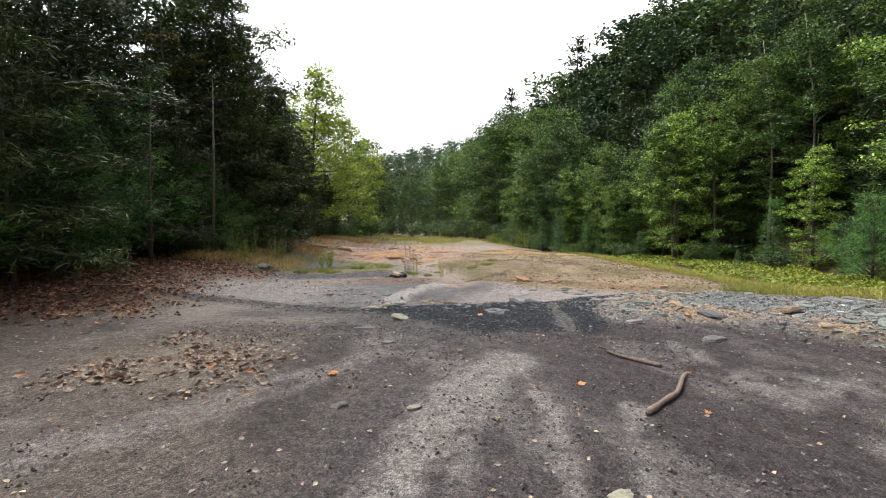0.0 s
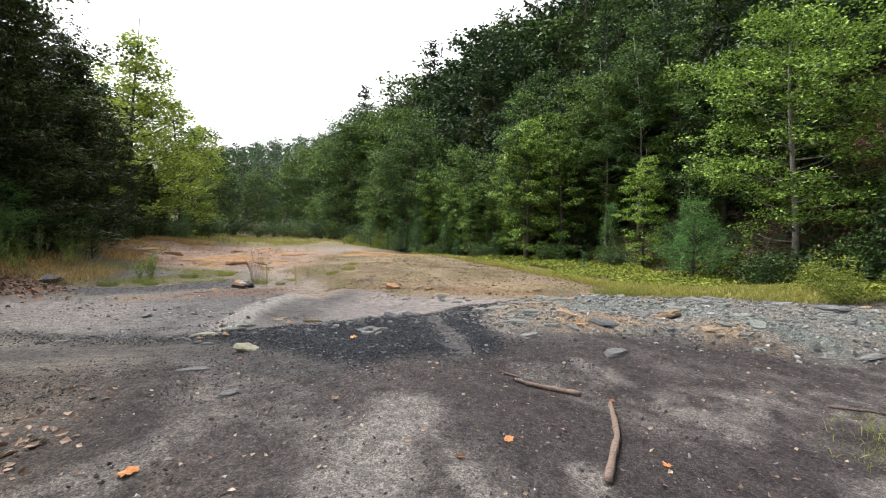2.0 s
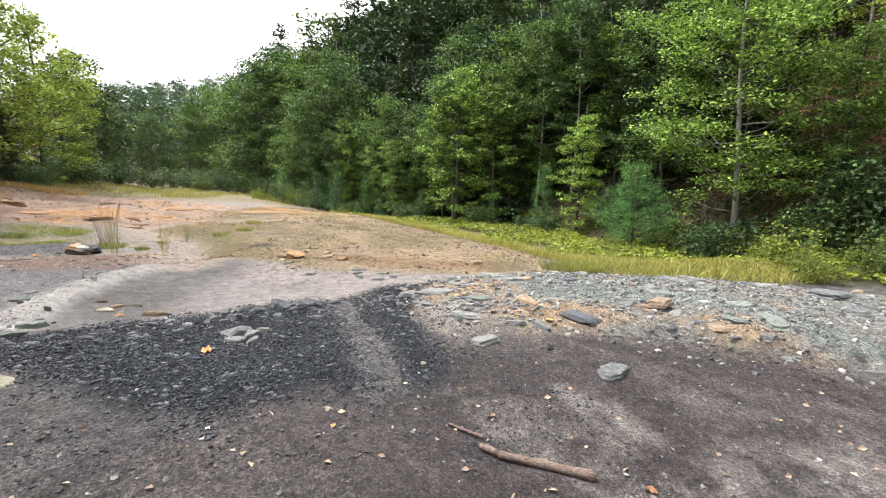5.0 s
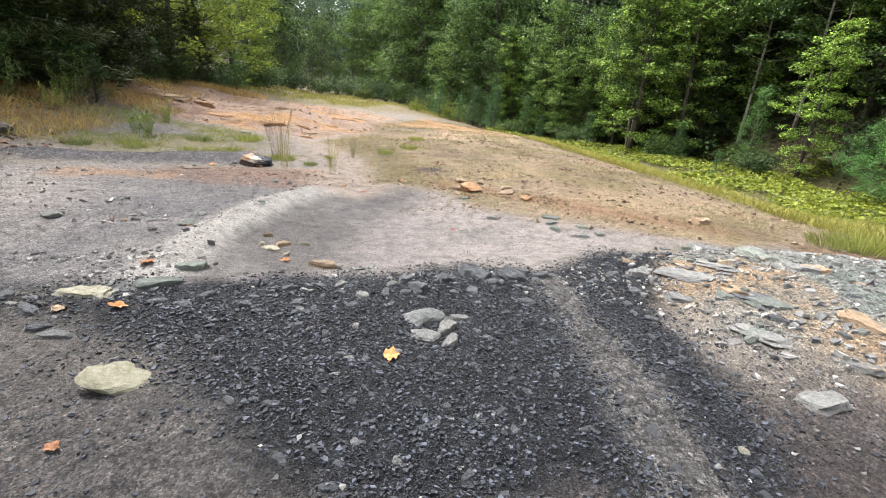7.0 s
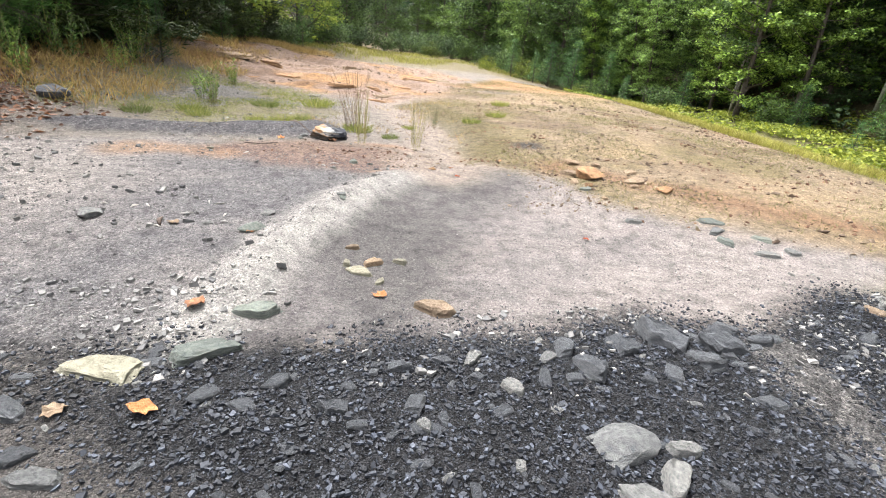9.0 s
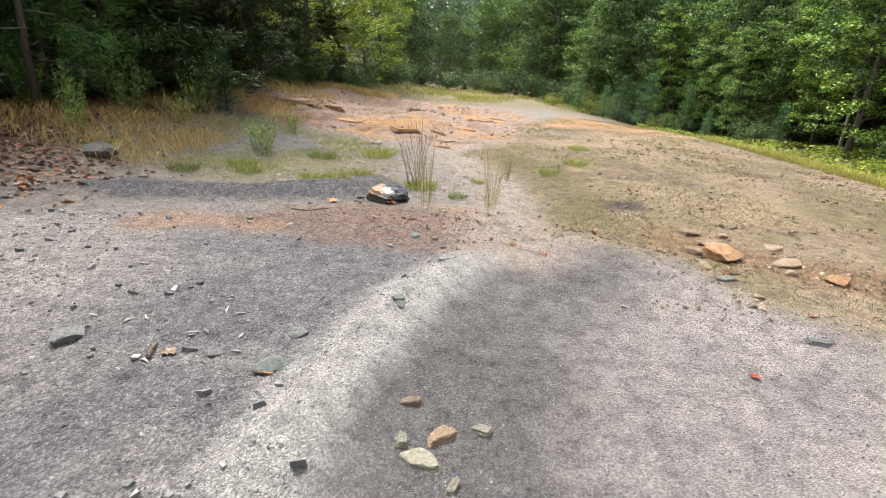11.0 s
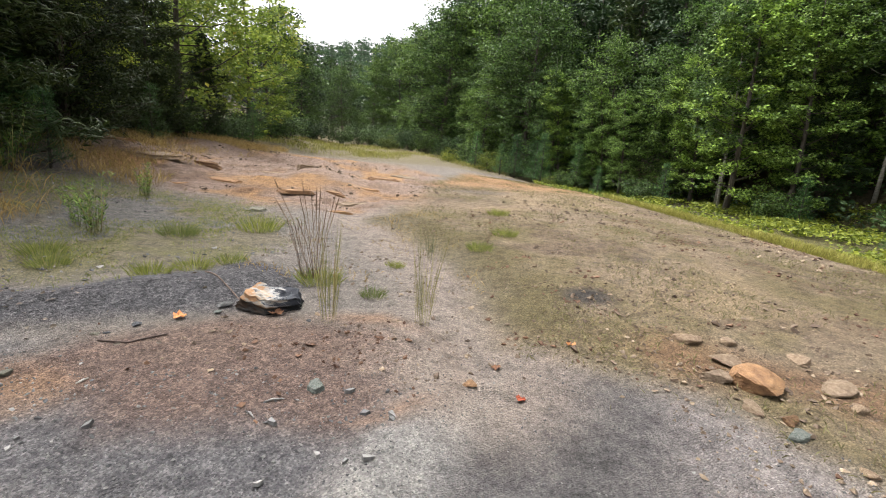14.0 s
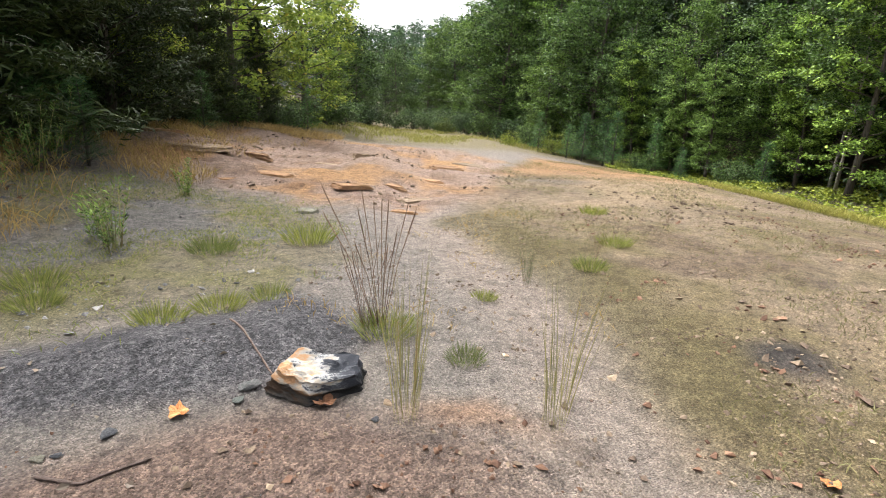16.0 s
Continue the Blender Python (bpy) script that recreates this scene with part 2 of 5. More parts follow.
def fbm(x, y, scale, seed=0, octaves=4):
    s, amp, tot = 0.0, 1.0, 0.0
    for o in range(octaves):
        s = s + amp * vnoise(x, y, scale / 2 ** o, seed + o * 17)
        tot += amp
        amp *= 0.55
    return s / tot


def ss(a, b, v):
    t = np.clip((v - a) / (b - a), 0, 1)
    return t * t * (3 - 2 * t)


def near_line(x, y, pts):
    """Distance to a polyline."""
    best = np.full(np.shape(x), 1e9)
    for (x0, y0), (x1, y1) in zip(pts[:-1], pts[1:]):
        dx, dy = x1 - x0, y1 - y0
        t = np.clip(((x - x0) * dx + (y - y0) * dy) / (dx * dx + dy * dy), 0, 1)
        best = np.minimum(best, np.hypot(x - x0 - t * dx, y - y0 - t * dy))
    return best


def inside(x, y, poly):
    """Signed distance to a polygon's edge, positive inside."""
    res = np.zeros(np.shape(x), dtype=bool)
    for (x0, y0), (x1, y1) in zip(poly, poly[1:] + poly[:1]):
        if y0 != y1:
            res ^= ((y0 > y) != (y1 > y)) & (x < (x1 - x0) * (y - y0) / (y1 - y0) + x0)
    d = near_line(x, y, poly + poly[:1])
    return np.where(res, d, -d)


# ---- the plan of the ground ----
BLACK = [(-6.4, 9.9), (-4.0, 9.2), (-2.6, 8.55), (-1.4, 8.4), (-0.55, 8.0), (-0.15, 7.5), (0.1, 7.0), (0.6, 6.7), (1.3, 6.9), (1.6, 6.5), (2.2, 6.7), (2.75, 7.6),
         (2.75, 8.7), (3.6, 9.9), (2.9, 9.9), (2.1, 9.4), (1.3, 9.5), (0.8, 9.3), (0.2, 9.1), (-0.45, 9.1), (-1.3, 8.95), (-2.1, 8.85), (-4.0, 9.9), (-6.4, 10.4)]
RIDGE_ROCK = [(2.75, 8.2), (2.95, 7.4), (3.9, 7.3), (4.8, 6.7), (5.8, 5.9), (6.8, 5.2), (8.2, 4.2), (9.6, 4.2), (11.2, 5.2), (10.8, 6.4), (9.2, 8.2), (7.6, 9.2), (6.2, 10.1), (4.2, 10.2), (3.0, 9.8)]
BASIN = [(-1.1, 9.0), (0.2, 9.1), (0.8, 9.3), (1.3, 9.5), (2.1, 9.4), (2.9, 9.9), (4.6, 10.5), (3.5, 10.95), (2.8, 11.35), (2.1, 11.9), (1.7, 12.7), (1.1, 13.0), (0.45, 13.6), (-0.2, 13.2), (-0.8, 11.5), (-1.1, 10.2)]
GREY = [(-6.4, 10.3), (-4.0, 9.8), (-2.1, 8.85), (-1.0, 9.0), (-0.95, 10.2), (-0.67, 11.5), (0.05, 12.9), (-0.3, 13.3), (-2.0, 13.2), (-3.2, 13.6), (-4.9, 12.2), (-6.2, 11.6)]
PALE_RIDGE = [(-1.15, 8.9), (-1.05, 9.6), (-0.96, 10.3), (-0.67, 11.5), (-0.25, 12.4), (0.2, 13.1)]
RED = [(-2.7, 13.1), (-2.1, 13.7), (-1.5, 14.0), (-0.4, 14.0), (0.05, 13.8), (0.1, 13.1), (-0.4, 12.6), (-1.7, 12.5)]
FAN = [(-5.2, 13.1), (-4.6, 14.2), (-3.2, 14.5), (-2.7, 14.95), (-2.1, 15.25), (-1.95, 15.75), (-1.5, 15.5), (-1.1, 14.9), (-1.35, 14.25), (-2.4, 13.85), (-3.4, 13.5)]
CHANNEL = [(0.3, 13.2), (0.6, 14.5), (0.5, 15.4), (0.2, 16.3), (-0.1, 17.3), (-0.5, 18.5), (-0.9, 20.0), (-1.2, 22.0)]
MEADOW = [(0.6, 13.7), (1.2, 13.15), (1.8, 12.8), (2.2, 12.0), (2.9, 11.45), (3.7, 11.0), (4.9, 10.6), (6.4, 10.5), (8.0, 10.8), (9.0, 14.0), (9.2, 20.0), (8.6, 25.0), (7.0, 32.0), (4.0, 33.0), (1.5, 27.0), (-0.3, 20.5), (0.2, 17.5), (0.8, 16.2), (0.85, 15.0)]
LEFT_GRASS = [(-6.2, 14.6), (-5.0, 14.6), (-3.4, 14.8), (-2.6, 15.3), (-2.0, 16.0), (-1.5, 16.6), (-1.9, 18.2), (-3.4, 19.6), (-5.6, 20.4), (-7.5, 18.0)]
SIDE_GRASS = [(4.6, 4.1), (3.9, 3.7), (4.7, 3.3), (4.6, 2.7), (4.3, 2.2), (4.2, 1.6), (5.5, 0.8), (8.0, 1.2), (7.2, 2.9), (6.1, 3.7)]
FAR_GRASS = [(7.0, 10.1), (7.7, 9.3), (9.1, 8.4), (11.4, 8.5), (13.5, 9.8), (12.0, 13.0), (10.5, 14.5), (8.6, 13.0)]
LEDGE = [(-8.5, 22.5), (-5.4, 21.0), (-1.4, 19.4), (0.2, 20.5), (1.2, 24.0), (2.0, 30.0), (0.5, 36.0), (-4.0, 36.0), (-8.0, 30.0)]
LITTER = [(-5.0, 8.2), (-5.6, 10.6), (-5.9, 12.4), (-4.9, 13.2), (-5.2, 14.4), (-6.6, 15.5), (-7.5, 20.0), (-30.0, 22.0), (-30.0, 5.0), (-9.0, 6.0)]
LEAF_PILE = [(-3.7, 4.5), (-2.9, 4.2), (-2.2, 4.4), (-1.9, 5.3), (-2.0, 6.4), (-2.8, 6.6), (-3.9, 6.6), (-4.2, 5.5)]


def hill_foot(y):
    return 15.5 - 0.0016 * np.maximum(0, y - 20) ** 2


def ground_z(x, y):
    x, y = np.asarray(x, float), np.asarray(y, float)
    z = 0.10 * (fbm(x, y, 5.0, 3, 3) - 0.5)
    z = z - 0.12 * ss(7.2, 5.0, y) * ss(0.5, 2.5, x)
    z = z + 0.45 * ss(3.6, 8.0, -x) * ss(6, 13, y) + 0.02 * np.maximum(0, -x - 8)
    z = z + 0.28 * ss(20.0, 24.0, y) * ss(0.5, -3.5, x) * ss(40, 30, y)
    z = z + 0.14 * np.exp(-((x - 3.5) / 2.6) ** 2 - ((y - 18) / 4.5) ** 2)
    # the spoil mound falls away to the grass strip under the wood
    z = z - 0.45 * ss(6.8, 10.2, x) * ss(9.5, 13.0, y) - 0.4 * ss(3, 8, x) * ss(24, 38, y)
    z = z + 0.07 * ss(0.35, 0.0, near_line(x, y, PALE_RIDGE)) * ss(9, 10, y)
    z = z - 0.10 * ss(0.9, 0.0, near_line(x, y, CHANNEL))
    z = z + 0.12 * ss(-0.1, 0.6, inside(x, y, FAN))
    z = z - 0.10 * ss(0, 1.2, inside(x, y, BASIN))
    r = inside(x, y, RIDGE_ROCK)
    z = z + ss(-0.2, 0.7, r) * (0.10 + 0.12 * fbm(x, y, 1.1, 41, 3))
    z = z + ss(-0.1, 0.3, inside(x, y, BLACK)) * 0.05 * fbm(x, y, 0.5, 8, 3)
    # wheel ruts in the mud
    mud = ss(7.5, 6.2, y)
    z = z + mud * (0.09 * (fbm(x * 2.2 + 0.9 * y, y * 0.45, 0.9, 21, 3) - 0.5) + 0.04 * (fbm(x, y, 0.28, 23, 2) - 0.5))
    # ledges of rock in steps on the far rise
    led = ss(-0.5, 1.5, inside(x, y, LEDGE))
    s = fbm(x, y * 1.7, 3.2, 55, 3) * 6
    z = z + led * 0.09 * (np.floor(s) + ss(0.75, 1.0, s - np.floor(s)) - 3)
    fine = ss(40, 25, np.hypot(x, y - 10))
    z = z + fine * 0.03 * (fbm(x, y, 0.45, 9, 3) - 0.5)
    # the wooded hill
    up = np.maximum(0, x - hill_foot(y))
    steep = 0.78 + 0.25 * np.exp(-((y - 9) / 9.0) ** 2)
    top = 42 + 8 * fbm(x, y, 60, 77, 2)
    rise = steep * up
    z = z + top * (1 - np.exp(-rise / top)) + ss(2, 12, up) * 1.2 * (fbm(x, y, 9, 66, 3) - 0.5)
    return z


def paint(x, y):
    """The soil's own colour, and how gritty it is."""
    n1, n2, n3 = fbm(x, y, 1.6, 101), fbm(x, y, 0.5, 102), fbm(x, y, 4.5, 103)
    w = (fbm(x, y, 0.7, 104) - 0.5) * 0.9 + (fbm(x, y, 2.2, 105) - 0.5) * 0.7

    def col(*c):
        return np.array(c, float)

    def lay(base, c, m):
        return base * (1 - m[..., None]) + c * m[..., None]
    shape = np.shape(x)
    c = np.broadcast_to(col(0.092, 0.080, 0.080), (*shape, 3)).copy()
    grit = np.full(shape, 0.6)
    # mud: brownish to the west, purplish to the east, dusted where it dried
    c = lay(c, col(0.15, 0.125, 0.105), ss(-0.2, -2.4, x + w * 2) * 0.8)
    c = lay(c, col(0.055, 0.047, 0.047), ss(0.50, 0.66, fbm(x * 1.6, y * 0.6, 1.1, 121)) * 0.7)
    c = lay(c, col(0.058, 0.047, 0.049), ss(0.6, 2.0, x + w) * ss(7.4, 6.2, y) * 0.65)
    dust = ss(0.50, 0.68, fbm(x * 1.5 + 0.5 * y, y * 0.55, 1.3, 131)) * 0.45
    tracks = [([(-0.3, 1.8), (-0.1, 3.1), (0.25, 4.4), (0.75, 5.3)], 0.42, 1.0), ([(0.7, 2.2), (0.85, 3.6), (0.95, 5.3)], 0.16, 0.9),
              ([(1.2, 2.6), (1.4, 3.4), (1.65, 4.1)], 0.15, 0.8), ([(3.1, 6.3), (3.1, 5.2), (3.3, 4.4)], 0.24, 0.8),
              ([(2.3, 6.0), (2.6, 5.4)], 0.2, 0.6), ([(3.6, 5.0), (4.4, 4.6), (5.2, 4.4)], 0.6, 0.7), ([(3.4, 3.4), (4.0, 3.0)], 0.3, 0.7),
              ([(-3.4, 2.2), (-2.6, 3.2), (-1.4, 4.6), (-0.7, 5.6)], 0.28, 0.55), ([(-0.9, 6.0), (-0.5, 6.4)], 0.3, 0.5), ([(-5.0, 2.9), (-3.2, 3.6)], 0.2, 0.5)]
    for line, wide, amount in tracks:
        dust = np.maximum(dust, amount * ss(1.1, 0.35, near_line(x, y, line) / wide + w * 0.9))
    c = lay(c, col(0.27, 0.248, 0.236), dust * ss(0.33, 0.56, n2 * 0.45 + n1 * 0.2 + fbm(x, y, 0.16, 133, 2) * 0.35))
    c = lay(c, col(0.23, 0.19, 0.15), ss(-0.2, 0.6, inside(x, y, LEAF_PILE) + w) * 0.6)
    # ground further out
    far = ss(7.0, 8.2, y + 0.25 * w)
    c = lay(c, col(0.27, 0.24, 0.215), far * ss(-9, -3, -np.abs(x)))
    g = ss(-0.25, 0.35, inside(x, y, GREY) + w * 0.5)
    # grey lightened and pale spread westward: grazing sheen put into the colour
    c = lay(c, col(0.175, 0.168, 0.176), g)
    c = lay(c, col(0.31, 0.285, 0.275), g * ss(0.48, 0.68, fbm(x, y, 1.4, 140)) * 0.6)
    c = lay(c, col(0.34, 0.31, 0.295), g * ss(-1.8, -3.6, x + w) * 0.85)
    b = ss(-0.2, 0.25, inside(x, y, BASIN) + w * 0.35)
    c = lay(c, col(0.335, 0.298, 0.286), b)
    c = lay(c, col(0.115, 0.11, 0.112), b * ss(1.5, 0.6, near_line(x, y, PALE_RIDGE) - 0.25 + w * 0.4) * 0.85)
    c = lay(c, col(0.24, 0.22, 0.22), b * ss(0.5, 0.7, fbm(x, y, 0.9, 141)) * 0.6)
    pr = ss(0.34, 0.1, near_line(x, y, PALE_RIDGE) + w * 0.22)
    c = lay(c, col(0.44, 0.42, 0.40), pr * 0.8)
    grit = np.maximum(grit * (1 - 0.5 * far), g * 0.4) * (1 - 0.6 * b)
    r = ss(-0.25, 0.3, inside(x, y, RED) + w * 0.7)
    c = lay(c, col(0.215, 0.14, 0.11), r * 0.8)
    c = lay(c, col(0.36, 0.19, 0.10), ss(0.12, -0.1, np.abs(inside(x, y, RED) + 0.05) - 0.04 + w * 0.35) * ss(-1.2, -0.2, x) * 0.85)
    c = lay(c, col(0.36, 0.22, 0.13), ss(0.5, 0.1, near_line(x, y, [(-3.3, 12.7), (-2.4, 12.9)]) + w * 0.5) * 0.7)
    ch = ss(1.1, 0.3, near_line(x, y, CHANNEL) + w * 0.5)
    c = lay(c, col(0.35, 0.29, 0.25), ch * 0.9)
    f = ss(-0.15, 0.2, inside(x, y, FAN) + w * 0.4)
    c = lay(c, col(0.105, 0.105, 0.118), f * 0.9)
    grit = np.maximum(grit, np.maximum(r * 0.5, f * 0.8))
    m = ss(-0.3, 0.5, inside(x, y, MEADOW) + w * 0.7)
    c = lay(c, col(0.300, 0.232, 0.162), m)
    c = lay(c, col(0.19, 0.155, 0.07), m * ss(0.42, 0.62, n1 * 0.6 + n2 * 0.4) * 0.7)
    c = lay(c, col(0.17, 0.12, 0.085), m * ss(0.52, 0.68, fbm(x, y, 0.8, 182)) * 0.6)
    c = lay(c, col(0.40, 0.30, 0.20), m * ss(0.55, 0.7, n3) * 0.7)
    c = lay(c, col(0.42, 0.23, 0.10), m * ss(24, 28, y + w * 2) * 0.7)
    c = lay(c, col(0.15, 0.125, 0.06), ss(0.75, 0.2, near_line(x, y, [(1.1, 14.3), (1.15, 15.3), (0.9, 16.4), (0.5, 17.6), (0.1, 19.0)]) + w * 0.8) * 0.75)
    c = lay(c, col(0.26, 0.15, 0.09), ss(0.8, 0.1, near_line(x, y, [(1.9, 13.3), (3.6, 12.2), (5.2, 11.2)]) + w * 0.7) * 0.75)
    c = lay(c, col(0.06, 0.055, 0.06), ss(0.45, 0.15, np.hypot(x - 1.78, y - 14.7) + w * 0.3) * 0.85)
    c = lay(c, col(0.13, 0.1, 0.08), ss(0.4, 0.1, np.hypot(x - 3.2, y - 16.2) + w * 0.3) * 0.7)
    c = lay(c, col(0.13, 0.12, 0.125), ss(1.1, 0.2, np.hypot((x - 2.6) * 0.6, y - 24.5) + w * 0.3) * 0.6)
    lg = ss(-0.4, 0.5, inside(x, y, LEFT_GRASS) + w)
    c = lay(c, col(0.225, 0.195, 0.135), lg * 0.9)
    c = lay(c, col(0.20, 0.19, 0.075), lg * ss(0.50, 0.62, n2 * 0.5 + n1 * 0.5) * 0.6)
    c = lay(c, col(0.20, 0.195, 0.205), lg * ss(0.52, 0.66, fbm(x, y, 1.1, 171)) * 0.7)
    le = ss(-0.6, 0.8, inside(x, y, LEDGE) + w)
    c = lay(c, col(0.36, 0.255, 0.20), le * 0.9)
    c = lay(c, col(0.44, 0.25, 0.11), le * ss(0.5, 0.64, n1) * 0.85)
    c = lay(c, col(0.20, 0.12, 0.08), le * ss(0.56, 0.66, n2) * 0.6)
    # rock ridge
    rr = ss(-0.2, 0.4, inside(x, y, RIDGE_ROCK) + w * 0.6)
    c = lay(c, col(0.235, 0.225, 0.205), rr)
    c = lay(c, col(0.37, 0.265, 0.17), rr * ss(0.47, 0.6, n1) * 0.85)
    c = lay(c, col(0.20, 0.235, 0.225), rr * ss(0.53, 0.65, fbm(x, y, 0.9, 151)) * 0.8)
    c = lay(c, col(0.36, 0.25, 0.16), ss(-0.2, 0.4, inside(x, y, [(2.95, 7.6), (4.0, 7.3), (5.0, 7.0), (4.7, 8.0), (3.4, 8.5)]) + w * 0.6) * 0.85)
    bl = ss(-0.18, 0.2, inside(x, y, BLACK) + w * 0.5)
    c = lay(c, col(0.075, 0.072, 0.075), ss(0.9, 0.1, near_line(x, y, [(-3.2, 8.2), (-1.4, 8.1), (-0.6, 7.6), (-0.2, 7.0)]) + w * 0.6) * 0.75)
    c = lay(c, col(0.016, 0.018, 0.023), bl * (0.55 + 0.41 * ss(-2.6, -0.6, x)))
    c = lay(c, col(0.12, 0.115, 0.115), bl * ss(0.30, 0.1, near_line(x, y, [(1.75, 6.6), (1.95, 7.8), (2.05, 9.2)]) + w * 0.1) * 0.9)
    grit = np.maximum(grit, np.maximum(bl, rr * 0.7))
    # fallen leaves and dark humus by the western trees
    li = ss(-0.3, 1.0, inside(x, y, LITTER) + w * 1.2)
    c = lay(c, col(0.125, 0.07, 0.052), li * 0.9)
    # grass and herbs on the east
    sg = np.maximum(ss(-0.2, 0.6, inside(x, y, SIDE_GRASS) + w), ss(-0.3, 0.6, inside(x, y, FAR_GRASS) + w * 0.6))
    c = lay(c, col(0.22, 0.21, 0.07), sg * 0.75)
    strip = ss(7.0, 8.6, x + w) * ss(9.8, 11.0, y) * ss(29, 22, y)
    c = lay(c, col(0.25, 0.22, 0.09), strip * 0.85)
    c = lay(c, col(0.20, 0.13, 0.075), ss(0.45, 0.1, near_line(x, y, [(6.0, 10.4), (7.6, 9.5), (9.2, 8.6)]) + w * 0.4) * 0.8)
    # wood floor and slope soil darkened: shade among the trees put into their colour
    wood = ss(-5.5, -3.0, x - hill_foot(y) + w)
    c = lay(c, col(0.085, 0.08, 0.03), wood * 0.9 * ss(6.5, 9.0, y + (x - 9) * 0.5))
    slope = ss(0.0, 2.5, x - hill_foot(y))
    c = lay(c, col(0.075, 0.055, 0.038), slope)
    c = lay(c, col(0.045, 0.06, 0.022), slope * ss(30, 60, y))
    c = lay(c, col(0.20, 0.115, 0.065), slope * ss(7.5, 4.5, np.hypot(x - 23, (y - 12) * 1.2) + w * 2) * 0.8)
    out = ss(33, 41, y + w * 2) * (1 - slope)
    c = lay(c, col(0.20, 0.165, 0.085), out * 0.85)
    west = ss(-8.5, -11, x + w) 
    c = lay(c, col(0.07, 0.055, 0.04), west * 0.8)
    south = ss(-0.5, -6, y)
    c = lay(c, col(0.12, 0.11, 0.09), south)
    return np.concatenate([np.clip(c * 0.8, 0.006, 0.9), np.clip(grit, 0, 1)[..., None]], -1)


def axis(lo, hi, fine_lo, fine_hi, step, grow=1.13):
    mid = list(np.arange(fine_lo, fine_hi + 1e-6, step))
    s, v, right = step, fine_hi, []
    while v < hi:
        s *= grow
        v += s
        right.append(v)
    s, v, left = step, fine_lo, []
    while v > lo:
        s *= grow
        v -= s
        left.append(v)
    return np.array(left[::-1] + mid + right)


gx, gy = axis(-700, 700, -6.5, 9.5, 0.065), axis(-500, 900, 2.0, 20.0, 0.065)
GX, GY = np.meshgrid(gx, gy, indexing="ij")
GZ = ground_z(GX, GY)
ids = np.arange(GX.size).reshape(GX.shape)
quads = np.stack([ids[:-1, :-1], ids[1:, :-1], ids[1:, 1:], ids[:-1, 1:]], -1).reshape(-1, 4)
ground_me = mesh_from("ground", np.stack([GX, GY, GZ], -1).reshape(-1, 3), quads, M_SOIL, True)
soil = ground_me.color_attributes.new("soil", "FLOAT_COLOR", "POINT")
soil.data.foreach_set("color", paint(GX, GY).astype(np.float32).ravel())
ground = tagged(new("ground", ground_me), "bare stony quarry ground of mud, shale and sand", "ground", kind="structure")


def gz(x, y):
    return float(ground_z(np.array([x]), np.array([y]))[0])


# ---- shapes of plants ----
def tube(path, radii, sides=7):
    """A tapered tube along a list of points."""
    vs, fs = [], []
    path = [Vector(p) for p in path]
    for i, p in enumerate(path):
        d = (path[min(i + 1, len(path) - 1)] - path[max(i - 1, 0)]).normalized()
        a = d.orthogonal().normalized()
        b = d.cross(a)
        for k in range(sides):
            t = 2 * math.pi * k / sides
            vs.append(p + radii[i] * (math.cos(t) * a + math.sin(t) * b))
    for i in range(len(path) - 1):
        for k in range(sides):
            q = (k + 1) % sides
            fs.append([i * sides + k, i * sides + q, (i + 1) * sides + q, (i + 1) * sides + k])
    fs.append(list(range(sides))[::-1])
    fs.append([(len(path) - 1) * sides + k for k in range(sides)])
    return vs, fs


def join(pieces):
    vs, fs = [], []
    for v, f in pieces:
        o = len(vs)
        vs.extend(v)
        fs.extend([[i + o for i in q] for q in f])
    return vs, fs


def leaf_quads(rng, pos, size, up=0.5, slim=0.62, droop=0.0, along=None):
    """One pointed, folded leaf for each place: four corners, two triangles about the midrib."""
    n = len(pos)
    d = rng.normal(size=(n, 3)) if along is None else along + 0.45 * rng.normal(size=(n, 3))
    d[:, 2] = d[:, 2] * (1 - up) - droop
    d /= np.linalg.norm(d, axis=1)[:, None] + 1e-9
    r = rng.normal(size=(n, 3))
    r[:, 2] *= (1 - up)
    s = np.cross(d, np.array([0, 0, 1.0]) + 0.8 * r)
    s /= np.linalg.norm(s, axis=1)[:, None] + 1e-9
    L = (size * rng.uniform(0.6, 1.25, n))[:, None]
    nrm = np.cross(s, d)
    base, tip = pos - d * L * 0.5, pos + d * L * 0.5
    lift = nrm * L * 0.12
    v = np.stack([base, pos + s * L * slim * 0.5 + lift, tip, pos - s * L * slim * 0.5 + lift], 1).reshape(-1, 3)
    return v, np.arange(4 * n).reshape(-1, 4)


def crown_points(rng, clumps, per, spread, flat=0.7):
    c = np.repeat(clumps, per, axis=0)
    return c + rng.normal(size=c.shape) * np.array([spread, spread, spread * flat])


